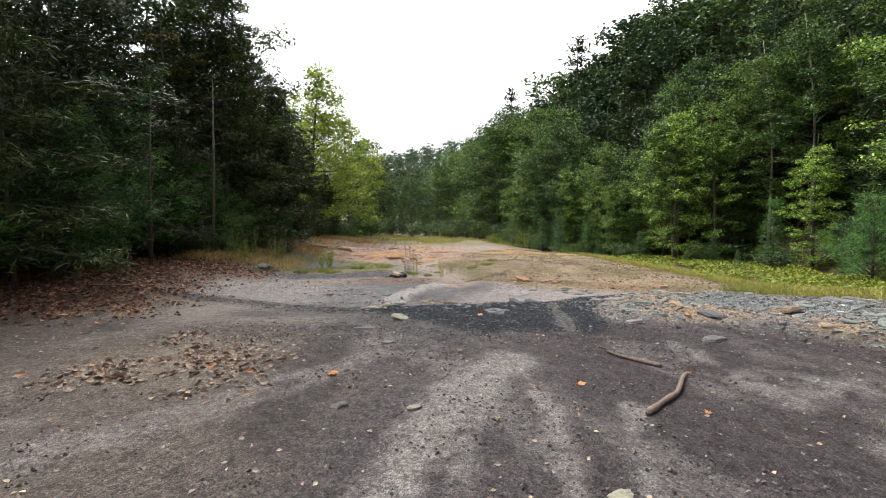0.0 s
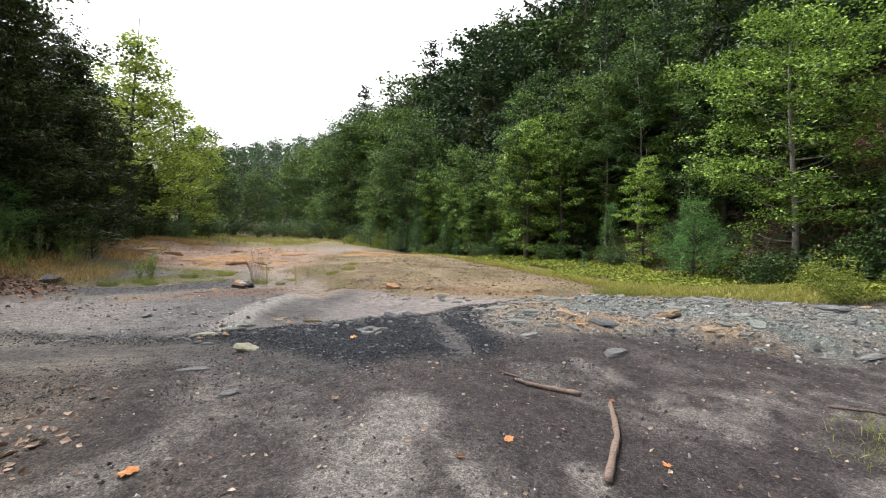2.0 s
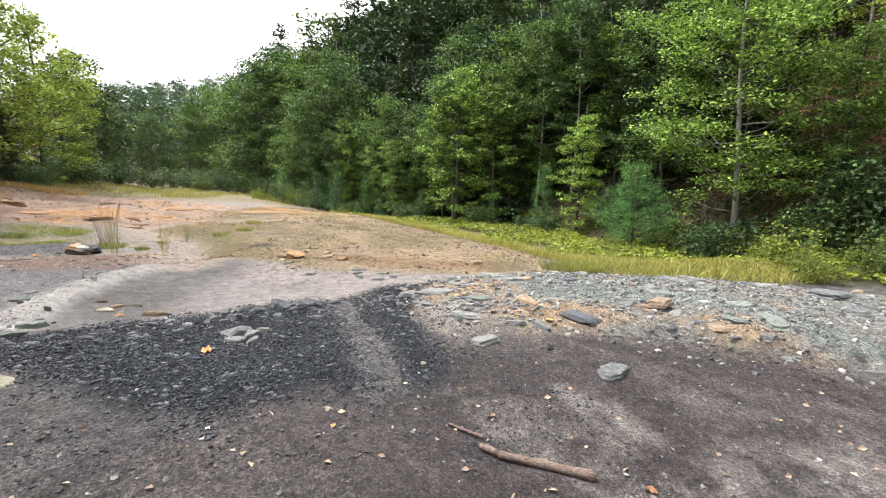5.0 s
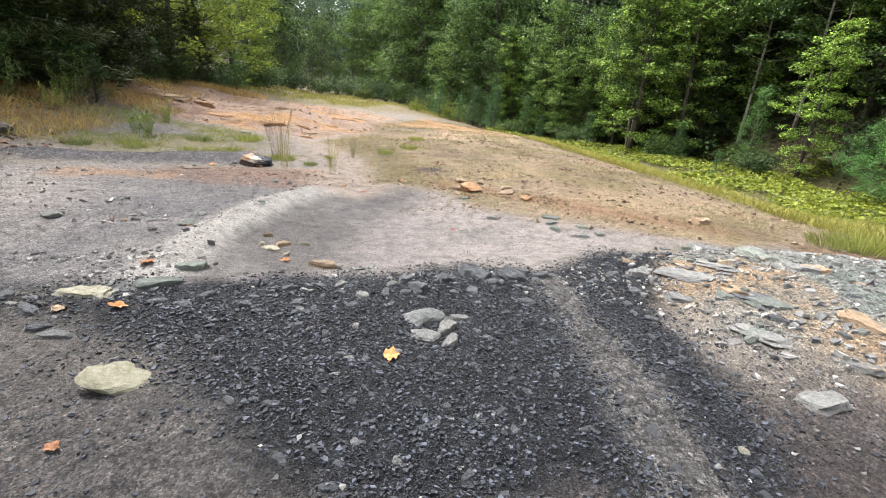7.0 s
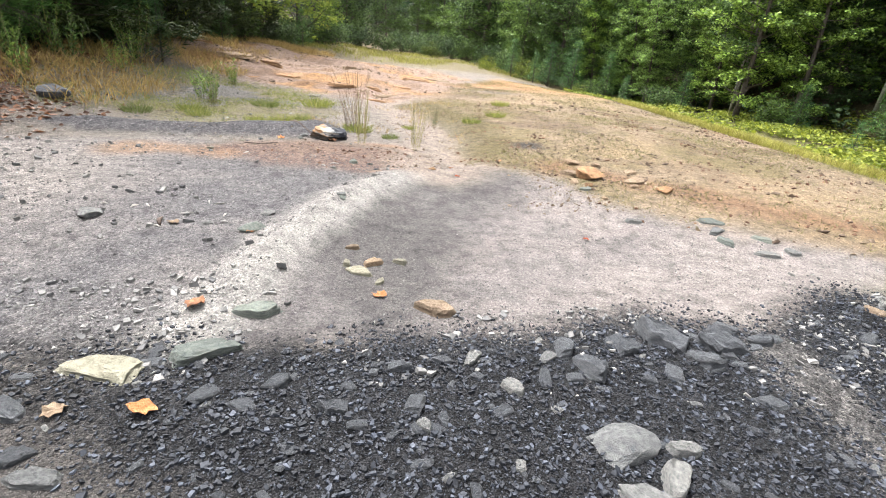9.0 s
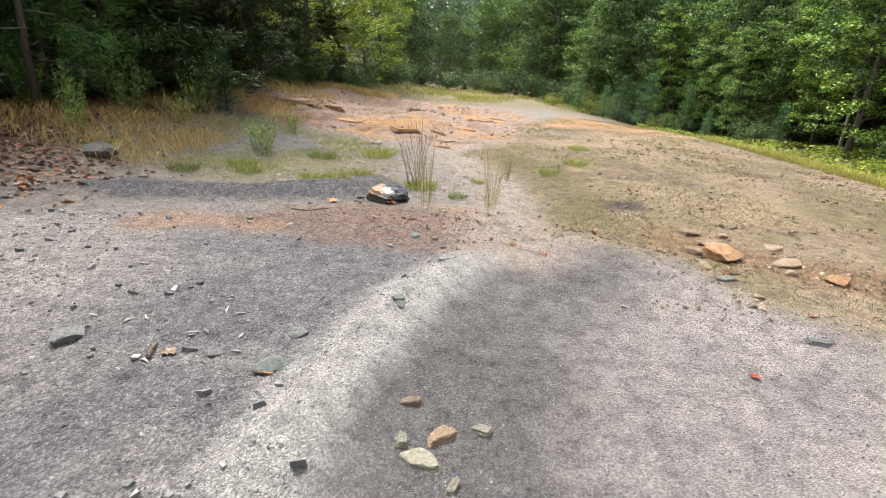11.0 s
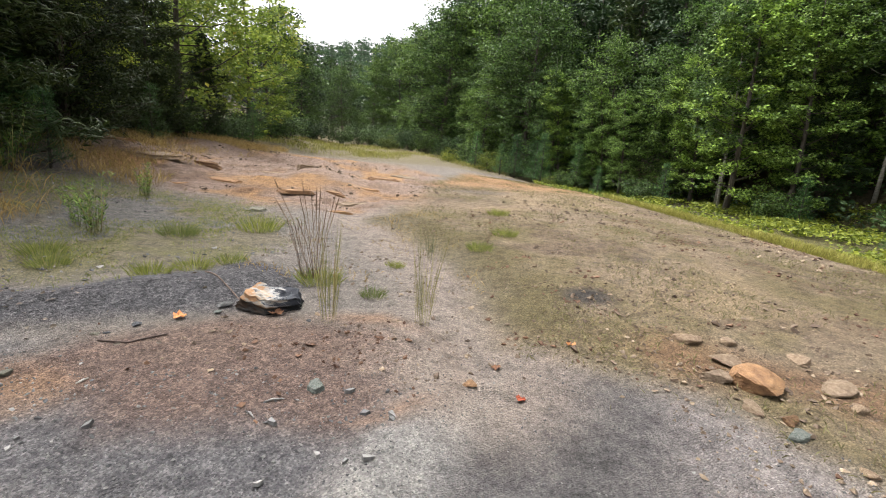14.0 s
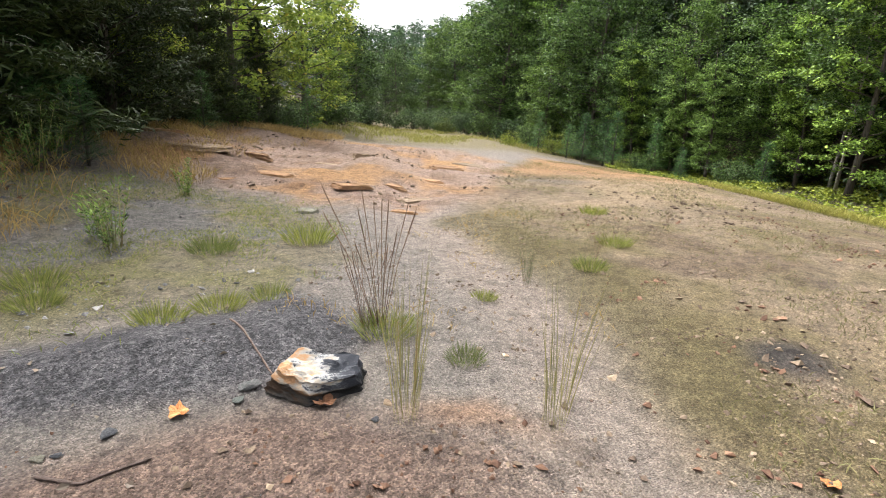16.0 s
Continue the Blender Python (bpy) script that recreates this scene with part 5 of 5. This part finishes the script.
# fallen leaves
def fallen_leaf(x, y, size, mat, turn, label):
    """A curled, lobed dry leaf."""
    rng = np.random.default_rng(int(abs(x * 131 + y * 17)))
    n = 14
    vs = [(0, 0, 0.012)]
    for k in range(n):
        a = 2 * math.pi * k / n
        r = size * 0.5 * (1.0 if k % 2 == 0 else 0.93) * rng.uniform(0.65, 1.15)
        vs.append((math.cos(a) * r, math.sin(a) * r * 0.8, 0.006 + 0.9 * r * rng.uniform(0, 0.6)))
    v2 = [(a, b, c - 0.002) for a, b, c in vs]
    fs = [[0, 1 + k, 1 + (k + 1) % n] for k in range(n)] + [[n + 1, n + 2 + (k + 1) % n, n + 2 + k] for k in range(n)]
    fs += [[1 + k, n + 2 + k, n + 2 + (k + 1) % n, 1 + (k + 1) % n] for k in range(n)]
    ob = new("fallen_leaf", mesh_from("fallen_leaf", vs + v2, fs, mat))
    ob.matrix_basis = pose(x, y, gz(x, y) + 0.004, 0, 0, turn)
    return tagged(ob, label, "leaf", "single fallen leaves")


M_ORANGE_LEAF = plain("orange_leaf", (0.38, 0.14, 0.045), (0.62, 0.30, 0.13), 30)
M_BROWN_LEAF = plain("brown_leaf", (0.13, 0.06, 0.035), (0.30, 0.15, 0.08), 30)
M_RED_LEAF = plain("red_leaf", (0.34, 0.06, 0.03), (0.5, 0.12, 0.05), 30)
for i, (x, y, s) in enumerate([(-1.02, 8.5, 0.11), (-1.18, 9.35, 0.12), (-0.21, 9.68, 0.1), (-1.34, 8.5, 0.09), (-1.95, 13.95, 0.12), (-1.25, 14.08, 0.12), (-1.36, 14.12, 0.1), (-1.86, 10.56, 0.09), (0.62, 7.92, 0.12), (-0.73, 7.28, 0.07), (1.35, 4.62, 0.1), (0.4, 3.6, 0.1), (-1.1, 4.7, 0.12),
                               (2.75, 5.3, 0.07), (3.9, 7.6, 0.1), (0.2, 5.7, 0.09), (-1.25, 10.45, 0.08), (0.45, 13.35, 0.09), (1.1, 13.55, 0.09), (5.0, 3.1, 0.09), (2.3, 4.1, 0.07), (0.9, 4.4, 0.08)]):
    fallen_leaf(x, y, s, (M_ORANGE_LEAF, M_BROWN_LEAF, M_ORANGE_LEAF, M_TAN_ROCK)[i % 4], i * 77, "curled orange-brown dry leaf on the ground")
fallen_leaf(1.55, 10.99, 0.07, M_RED_LEAF, 20, "small red dry leaf on gravel")
fallen_leaf(0.5, 12.9, 0.08, M_RED_LEAF, 120, "small red dry leaf on gravel")


def litter(name, seed, spots, size, mat, label, up=0.9):
    rng = np.random.default_rng(seed)
    pos = np.stack([spots[:, 0], spots[:, 1], ground_z(spots[:, 0], spots[:, 1]) + 0.005 + rng.uniform(0, 0.006, len(spots))], 1)
    v, f = leaf_quads(rng, pos, size, up, 0.7)
    return tagged(new(name, mesh_from(name, v, f, mat)), label, "leaves", kind="stuff")


litter("leaf_litter", 401, scatter(401, 26000, (-14, -4.4, 5, 20), LITTER, 0.5), 0.09, M_LITTER, "brown and red fallen leaves", 0.85)
litter("leaf_litter", 402, scatter(402, 2600, (-4.4, -1.6, 4.0, 6.8), LEAF_PILE, 0.3, (0.7, 0.42, 0.66)), 0.075, M_DRYLEAF, "dry brown leaves on cracked mud", 0.88)
litter("leaf_litter", 403, scatter(403, 700, (-6.0, 6.0, 1.5, 6.9)), 0.045, M_PALELITTER, "scattered pale dry leaves")
litter("leaf_litter", 404, scatter(404, 380, (-5.6, -1.8, 13.4, 16.0), None, power=(0.7, 0.45, 0.7)), 0.045, M_PALELITTER, "dry leaves along the grass edge")
litter("leaf_litter", 405, scatter(405, 12000, (17, 32, 4, 20)), 0.16, M_RUST, "brown leaves on the steep slope")
litter("leaf_litter", 406, scatter(406, 3500, (7.5, 13, 0.5, 5.5)), 0.07, M_LITTER, "brown leaves at the wood's edge")


def blades(name, seed, spots, height, width, mat, label, lean=0.3, cat="grass"):
    rng = np.random.default_rng(seed)
    n = len(spots)
    base = np.stack([spots[:, 0], spots[:, 1], ground_z(spots[:, 0], spots[:, 1]) - 0.01], 1)
    d = rng.normal(size=(n, 3)) * lean
    d[:, 2] = 1
    d /= np.linalg.norm(d, axis=1)[:, None]
    h = (height * rng.uniform(0.45, 1.15, n))[:, None]
    s = np.cross(d, rng.normal(size=(n, 3)))
    s /= np.linalg.norm(s, axis=1)[:, None]
    bend = d * np.array([1, 1, 0]) * h * 0.5
    tip, midp = base + d * h + bend - np.array([0, 0, 1]) * h * 0.08, base + d * h * 0.55
    v = np.stack([base - s * width * 0.5, midp + s * width * 0.5, tip, midp - s * width * 0.55], 1).reshape(-1, 3)
    return tagged(new(name, mesh_from(name, v, np.arange(4 * n).reshape(-1, 4), mat)), label, cat, kind="stuff")


blades("grass", 501, scatter(501, 26000, (3.6, 8.2, 0.6, 4.4), SIDE_GRASS, 0.35, (0.9, 0.38, 0.62)), 0.10, 0.006, M_GRASS, "thin short green grass on mud", 0.5)
blades("grass", 502, scatter(502, 34000, (6.8, 13.8, 8.2, 14.6), FAR_GRASS, 0.3), 0.26, 0.012, M_STRIP, "fresh yellow-green grass at the outcrop")
blades("grass", 503, scatter(503, 60000, (7.4, 10.4, 10.2, 27.0), None, power=(1.6, 0.4, 0.65)), 0.24, 0.010, M_STRIP, "tall yellowing grass along the mound's edge")
blades("grass", 504, scatter(504, 70000, (0.4, 9.2, 10.6, 32.0), MEADOW, 0.4, (1.5, 0.44, 0.64)), 0.075, 0.007, M_MEADOW, "thin dry turf on the mound", 0.6)
blades("grass", 505, scatter(505, 34000, (-7.5, -1.5, 14.3, 20.4), LEFT_GRASS, 0.4, (1.0, 0.44, 0.62)), 0.085, 0.006, M_GRASS, "patchy green and dry grass", 0.5)
blades("grass", 506, scatter(506, 22000, (-9.5, -4.8, 14.5, 36.0), None, power=(1.5, 0.42, 0.66)), 0.35, 0.012, M_DRYGRASS, "tall dry brown grass by the trees", 0.35)
blades("grass", 507, scatter(507, 16000, (-9.0, 8.0, 40.0, 62.0), None, power=(3.0, 0.42, 0.62)), 0.35, 0.03, M_STRIP, "rough grass at the clearing's end")
blades("grass", 508, scatter(508, 3000, (-1.8, 0.8, 15.0, 20.0), None, power=(0.8, 0.55, 0.7)), 0.10, 0.007, M_DRYGRASS, "sparse grass in the washed channel", 0.5)


def tuft(name, seed, n, height, width, mat, label, radius=0.06, lean=0.2, cat="grass"):
    rng = np.random.default_rng(seed)
    a, r = rng.uniform(0, 2 * math.pi, n), radius * np.sqrt(rng.uniform(0, 1, n))
    base = np.stack([np.cos(a) * r, np.sin(a) * r, np.full(n, -0.02)], 1)
    d = np.stack([np.cos(a) * r / radius * lean, np.sin(a) * r / radius * lean, np.ones(n)], 1) + rng.normal(size=(n, 3)) * 0.06
    d /= np.linalg.norm(d, axis=1)[:, None]
    h = (height * rng.uniform(0.4, 1.0, n))[:, None]
    s = np.cross(d, rng.normal(size=(n, 3)))
    s /= np.linalg.norm(s, axis=1)[:, None]
    m1, tip = base + d * h * 0.5, base + d * h + d * np.array([1, 1, 0]) * h * 0.25
    v = np.stack([base - s * width * 0.5, m1 + s * width * 0.5, tip, m1 - s * width * 0.5], 1).reshape(-1, 3)
    t = tagged(empty(name), label, cat)
    tagged(child("foliage", mesh_from(name, v, np.arange(4 * n).reshape(-1, 4), mat), t), kind="stuff")
    return t


def tuft_at(ob, x, y, s=1.0, turn=0, first=False):
    o = ob if first else copy_thing(ob, pose(x, y, gz(x, y), 0, 0, turn))
    o.matrix_basis = pose(x, y, gz(x, y), 0, 0, turn) @ Matrix.Scale(s, 4)
    return o


bunch = tuft("bunchgrass", 601, 55, 1.0, 0.0042, M_STEM, "tall thin bunchgrass with brown seed stalks", 0.06, 0.10)
for i, (x, y, s) in enumerate([(-0.81, 13.95, 1.0), (-0.05, 13.95, 1.0), (-3.9, 16.6, 0.75), (0.28, 16.3, 0.6)]):
    tuft_at(bunch, x, y, s, i * 80, i == 0)
M_STALK = plain("dry_stalk", (0.12, 0.075, 0.05), (0.25, 0.17, 0.12), 20)
stalks = tagged(empty("dry_weed"), "dry dark brown weed stalks with small seed heads", "weed")
wr = np.random.default_rng(602)
for k in range(12):
    a, lean, h = wr.uniform(0, 6.28), wr.uniform(0.05, 0.5), wr.uniform(0.4, 0.75)
    e = Vector((math.cos(a) * lean * h, math.sin(a) * lean * h, h))
    tv, tf = tube([Vector((e.x * 0.08, e.y * 0.08, -0.03)), e * 0.5 + Vector((0, 0, 0.03)), e * 0.93, e], [0.002, 0.0015, 0.0028, 0.0008], 5)
    child("stalk", mesh_from("stalk", tv, tf, M_STALK, True), stalks)
tuft_at(stalks, -1.16, 15.03, 1.0, 0, True)
tuft_at(stalks, -1.05, 15.1, 1.5, 70)
tuft_at(stalks, 2.9, 18.8, 0.55, 30)
tuft_at(stalks, 1.2, 17.0, 0.5, 130)
low_tuft = tuft("grass_tuft", 603, 420, 0.16, 0.0045, M_GRASS, "low bright green grass tuft", 0.16, 0.7)
for i, (x, y, s) in enumerate([(-1.0, 15.0, 1.2), (-0.46, 14.62, 0.7), (-2.13, 17.4, 1.6), (-2.3, 15.3, 1.0), (-2.0, 15.55, 0.9), (-2.6, 15.0, 1.0), (5.35, 2.55, 1.3), (5.6, 2.75, 1.1), (4.35, 3.75, 1.0), (-3.6, 15.2, 1.0), (-3.9, 15.6, 1.2), (-4.4, 14.9, 1.1), (1.0, 16.6, 1.0), (1.6, 17.5, 1.1), (2.0, 19.5, 1.2), (6.8, 10.45, 2.0), (6.5, 10.6, 1.6), (7.1, 10.3, 1.8), (-0.2, 15.8, 0.6), (-3.0, 16.8, 1.3)]):
    tuft_at(low_tuft, x, y, s, i * 67, i == 0)


def goldenrod(name, seed, stems, height, label):
    """Upright leafy weed stems with narrow leaves."""
    rng = np.random.default_rng(seed)
    t = empty(name)
    pieces, pos, along = [], [], []
    for k in range(stems):
        a, lean = rng.uniform(0, 6.28), rng.uniform(0.05, 0.45)
        h = height * rng.uniform(0.6, 1.05)
        b = np.array([math.cos(a), math.sin(a), 0]) * 0.1 * rng.uniform(0, 2.5)
        e = b + np.array([math.cos(a) * lean * h, math.sin(a) * lean * h, h])
        pieces.append(tube([tuple(b - np.array([0, 0, 0.03])), tuple((b + e) / 2 + np.array([0, 0, 0.05])), tuple(e)], [0.006, 0.005, 0.002], 4))
        m = 34
        s = rng.uniform(0.2, 1.0, m)[:, None]
        aa = rng.uniform(0, 6.28, m)
        dirn = np.stack([np.cos(aa), np.sin(aa), np.full(m, 0.7)], 1)
        pos.append(b + (e - b) * s + dirn * 0.04)
        along.append(dirn)
    v, f = leaf_quads(rng, np.concatenate(pos), 0.13, 0.0, 0.16, 0.0, np.concatenate(along) * 2)
    tv, tf = join(pieces)
    tagged(child("stem", mesh_from(name + "_stem", tv, tf, M_STEM, True), t), kind="stuff")
    child("foliage", mesh_from(name + "_foliage", v, f, M_LIGHT), t)
    return tagged(t, label, "weed")


weed = goldenrod("tall_weed", 604, 12, 1.25, "tall leafy green weeds by the western trees")
spread_out(weed, [(-7.3, 20.6, 1.0), (-6.7, 19.4, 0.85), (-7.9, 18.4, 1.1), (-7.0, 17.6, 0.9), (-7.9, 21.8, 0.9), (-6.2, 17.9, 0.6), (-3.95, 16.7, 0.62), (-4.6, 19.6, 0.5), (-7.2, 16.4, 0.8), (-8.2, 16.6, 1.0), (-8.4, 23.0, 0.7), (-6.5, 15.6, 0.6), (-4.3, 17.0, 0.5)], "tall weeds")

# the carpet of herbs under the wood
rng = np.random.default_rng(801)
hx, hy = rng.uniform(8.4, 17.0, 60000), rng.uniform(7.5, 38.0, 60000)
ok = (hx < hill_foot(hy) + 1.0) & (hx > 9.2 - 0.06 * np.maximum(0, hy - 20) + (fbm(hx, hy, 1.2, 802) - 0.5) * 3) & (rng.uniform(0, 1, 60000) < ss(0.36, 0.62, fbm(hx, hy, 1.0, 803))) & ~((hy < 9.5) & (hx < 11.5))
pos = np.stack([hx, hy, ground_z(hx, hy) + 0.05 + 0.35 * rng.uniform(0, 1, 60000) * fbm(hx, hy, 1.2, 804)], 1)[ok]
v, f = leaf_quads(rng, pos, 0.13, 0.75, 0.75)
tagged(new("herb_carpet", mesh_from("herb_carpet", v, f, M_HERB)), "yellow-green carpet of low herbs", "plants", kind="stuff")
# undergrowth inside the wood
ux, uy = rng.uniform(0, 13, 60000), rng.uniform(-8, 62, 60000)
ux = hill_foot(uy) - 1.2 + ux
keep = (np.hypot(ux - 23, (uy - 11.5) * 1.2) > 5.5) & (rng.uniform(0, 1, 60000) < ss(0.3, 0.6, fbm(ux, uy, 2.0, 805))) & ~((uy < 8) & (ux < 15))
pos = np.stack([ux, uy, ground_z(ux, uy) + rng.uniform(0.0, 2.0, 60000) * fbm(ux, uy, 1.6, 806)], 1)[keep]
v, f = leaf_quads(rng, pos, 0.2, 0.5, 0.6)
tagged(new("undergrowth", mesh_from("undergrowth", v, f, M_DARK)), "green undergrowth, the wood's shade in its leaf colour", "plants", kind="stuff")
wx, wy = rng.uniform(-20, -8.2, 40000), rng.uniform(3, 62, 40000)
keep = rng.uniform(0, 1, 40000) < ss(0.3, 0.6, fbm(wx, wy, 2.0, 807)) * ss(-7.5, -10.0, wx)
pos = np.stack([wx, wy, ground_z(wx, wy) + rng.uniform(0.0, 1.8, 40000) * fbm(wx, wy, 1.6, 808)], 1)[keep]
v, f = leaf_quads(rng, pos, 0.2, 0.4, 0.5)
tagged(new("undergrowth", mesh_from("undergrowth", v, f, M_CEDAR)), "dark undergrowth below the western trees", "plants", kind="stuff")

# the smooth tan dome at the outcrop's end
dome = stone("rock_dome", lump_mesh("stone", 171, M_TAN_ROCK, 9, 0.8), 9.7, 5.6, 1.7, 1.0, 0.34, "low smooth tan dome of bedrock", -25, 0, 0.32)
stone("flat_rock", SLABS[GR][2], 8.6, 7.2, 0.9, 0.6, 0.14, "grey weathered slab at the outcrop's end", -20, 3)
stone("flat_rock", SLABS[GR][0], 10.9, 6.4, 0.5, 0.35, 0.12, "grey weathered slab by the wood", 10, 3)
stone("flat_rock", SLABS[TN][1], 8.9, 4.3, 0.4, 0.3, 0.1, "tan stone on brown leaves", 40, 3)


def dead_tree(name, seed, height, label):
    """A bare grey tree: trunk, limbs and fine drooping twigs."""
    rng = np.random.default_rng(seed)
    t = empty(name)
    tv, tf = tube([(0, 0, -0.1), (0.1, 0.05, height * 0.5), (0.05, 0.15, height)], [0.07, 0.045, 0.01], 8)
    child("trunk", mesh_from(name + "_trunk", tv, tf, M_BARK, True), t)
    for k in range(18):
        z = height * (0.15 + 0.8 * k / 18)
        a, L = k * 2.4, (1 - k / 24) * rng.uniform(0.9, 1.9)
        p = Vector((0.08, 0.1, z))
        e = p + Vector((math.cos(a) * L, math.sin(a) * L, rng.uniform(-0.4, 0.3)))
        pieces = [tube([p, p.lerp(e, 0.5) + Vector((0, 0, 0.08)), e], [0.018, 0.011, 0.003], 5)]
        for j in range(6):
            b = p.lerp(e, rng.uniform(0.35, 1.0))
            d = Vector((math.cos(a + rng.normal() * 0.8), math.sin(a + rng.normal() * 0.8), rng.uniform(-0.7, 0.1))) * rng.uniform(0.3, 0.7)
            pieces.append(tube([b, b + d * 0.5 + Vector((0, 0, 0.03)), b + d], [0.006, 0.004, 0.002], 4))
        lv, lf = join(pieces)
        child("limb", mesh_from("limb", lv, lf, M_BARK, True), t)
    return tagged(t, label, "tree")


snag = dead_tree("dead_tree", 71, 6.0, "bare grey dead tree with drooping twigs")
spread_out(snag, [(-7.9, 16.4, 1.0), (-7.8, 12.8, 0.8), (-8.6, 9.6, 0.9)], "dead trees")
rusty = broadleaf("young_tree", 72, 9.5, 1.4, 0.55, 0.16, 1500, M_RUST, M_BARK, "thin tree with rusty autumn leaves", clumps=16)
spread_out(rusty, [(-10.4, 18.6, 1.0)])
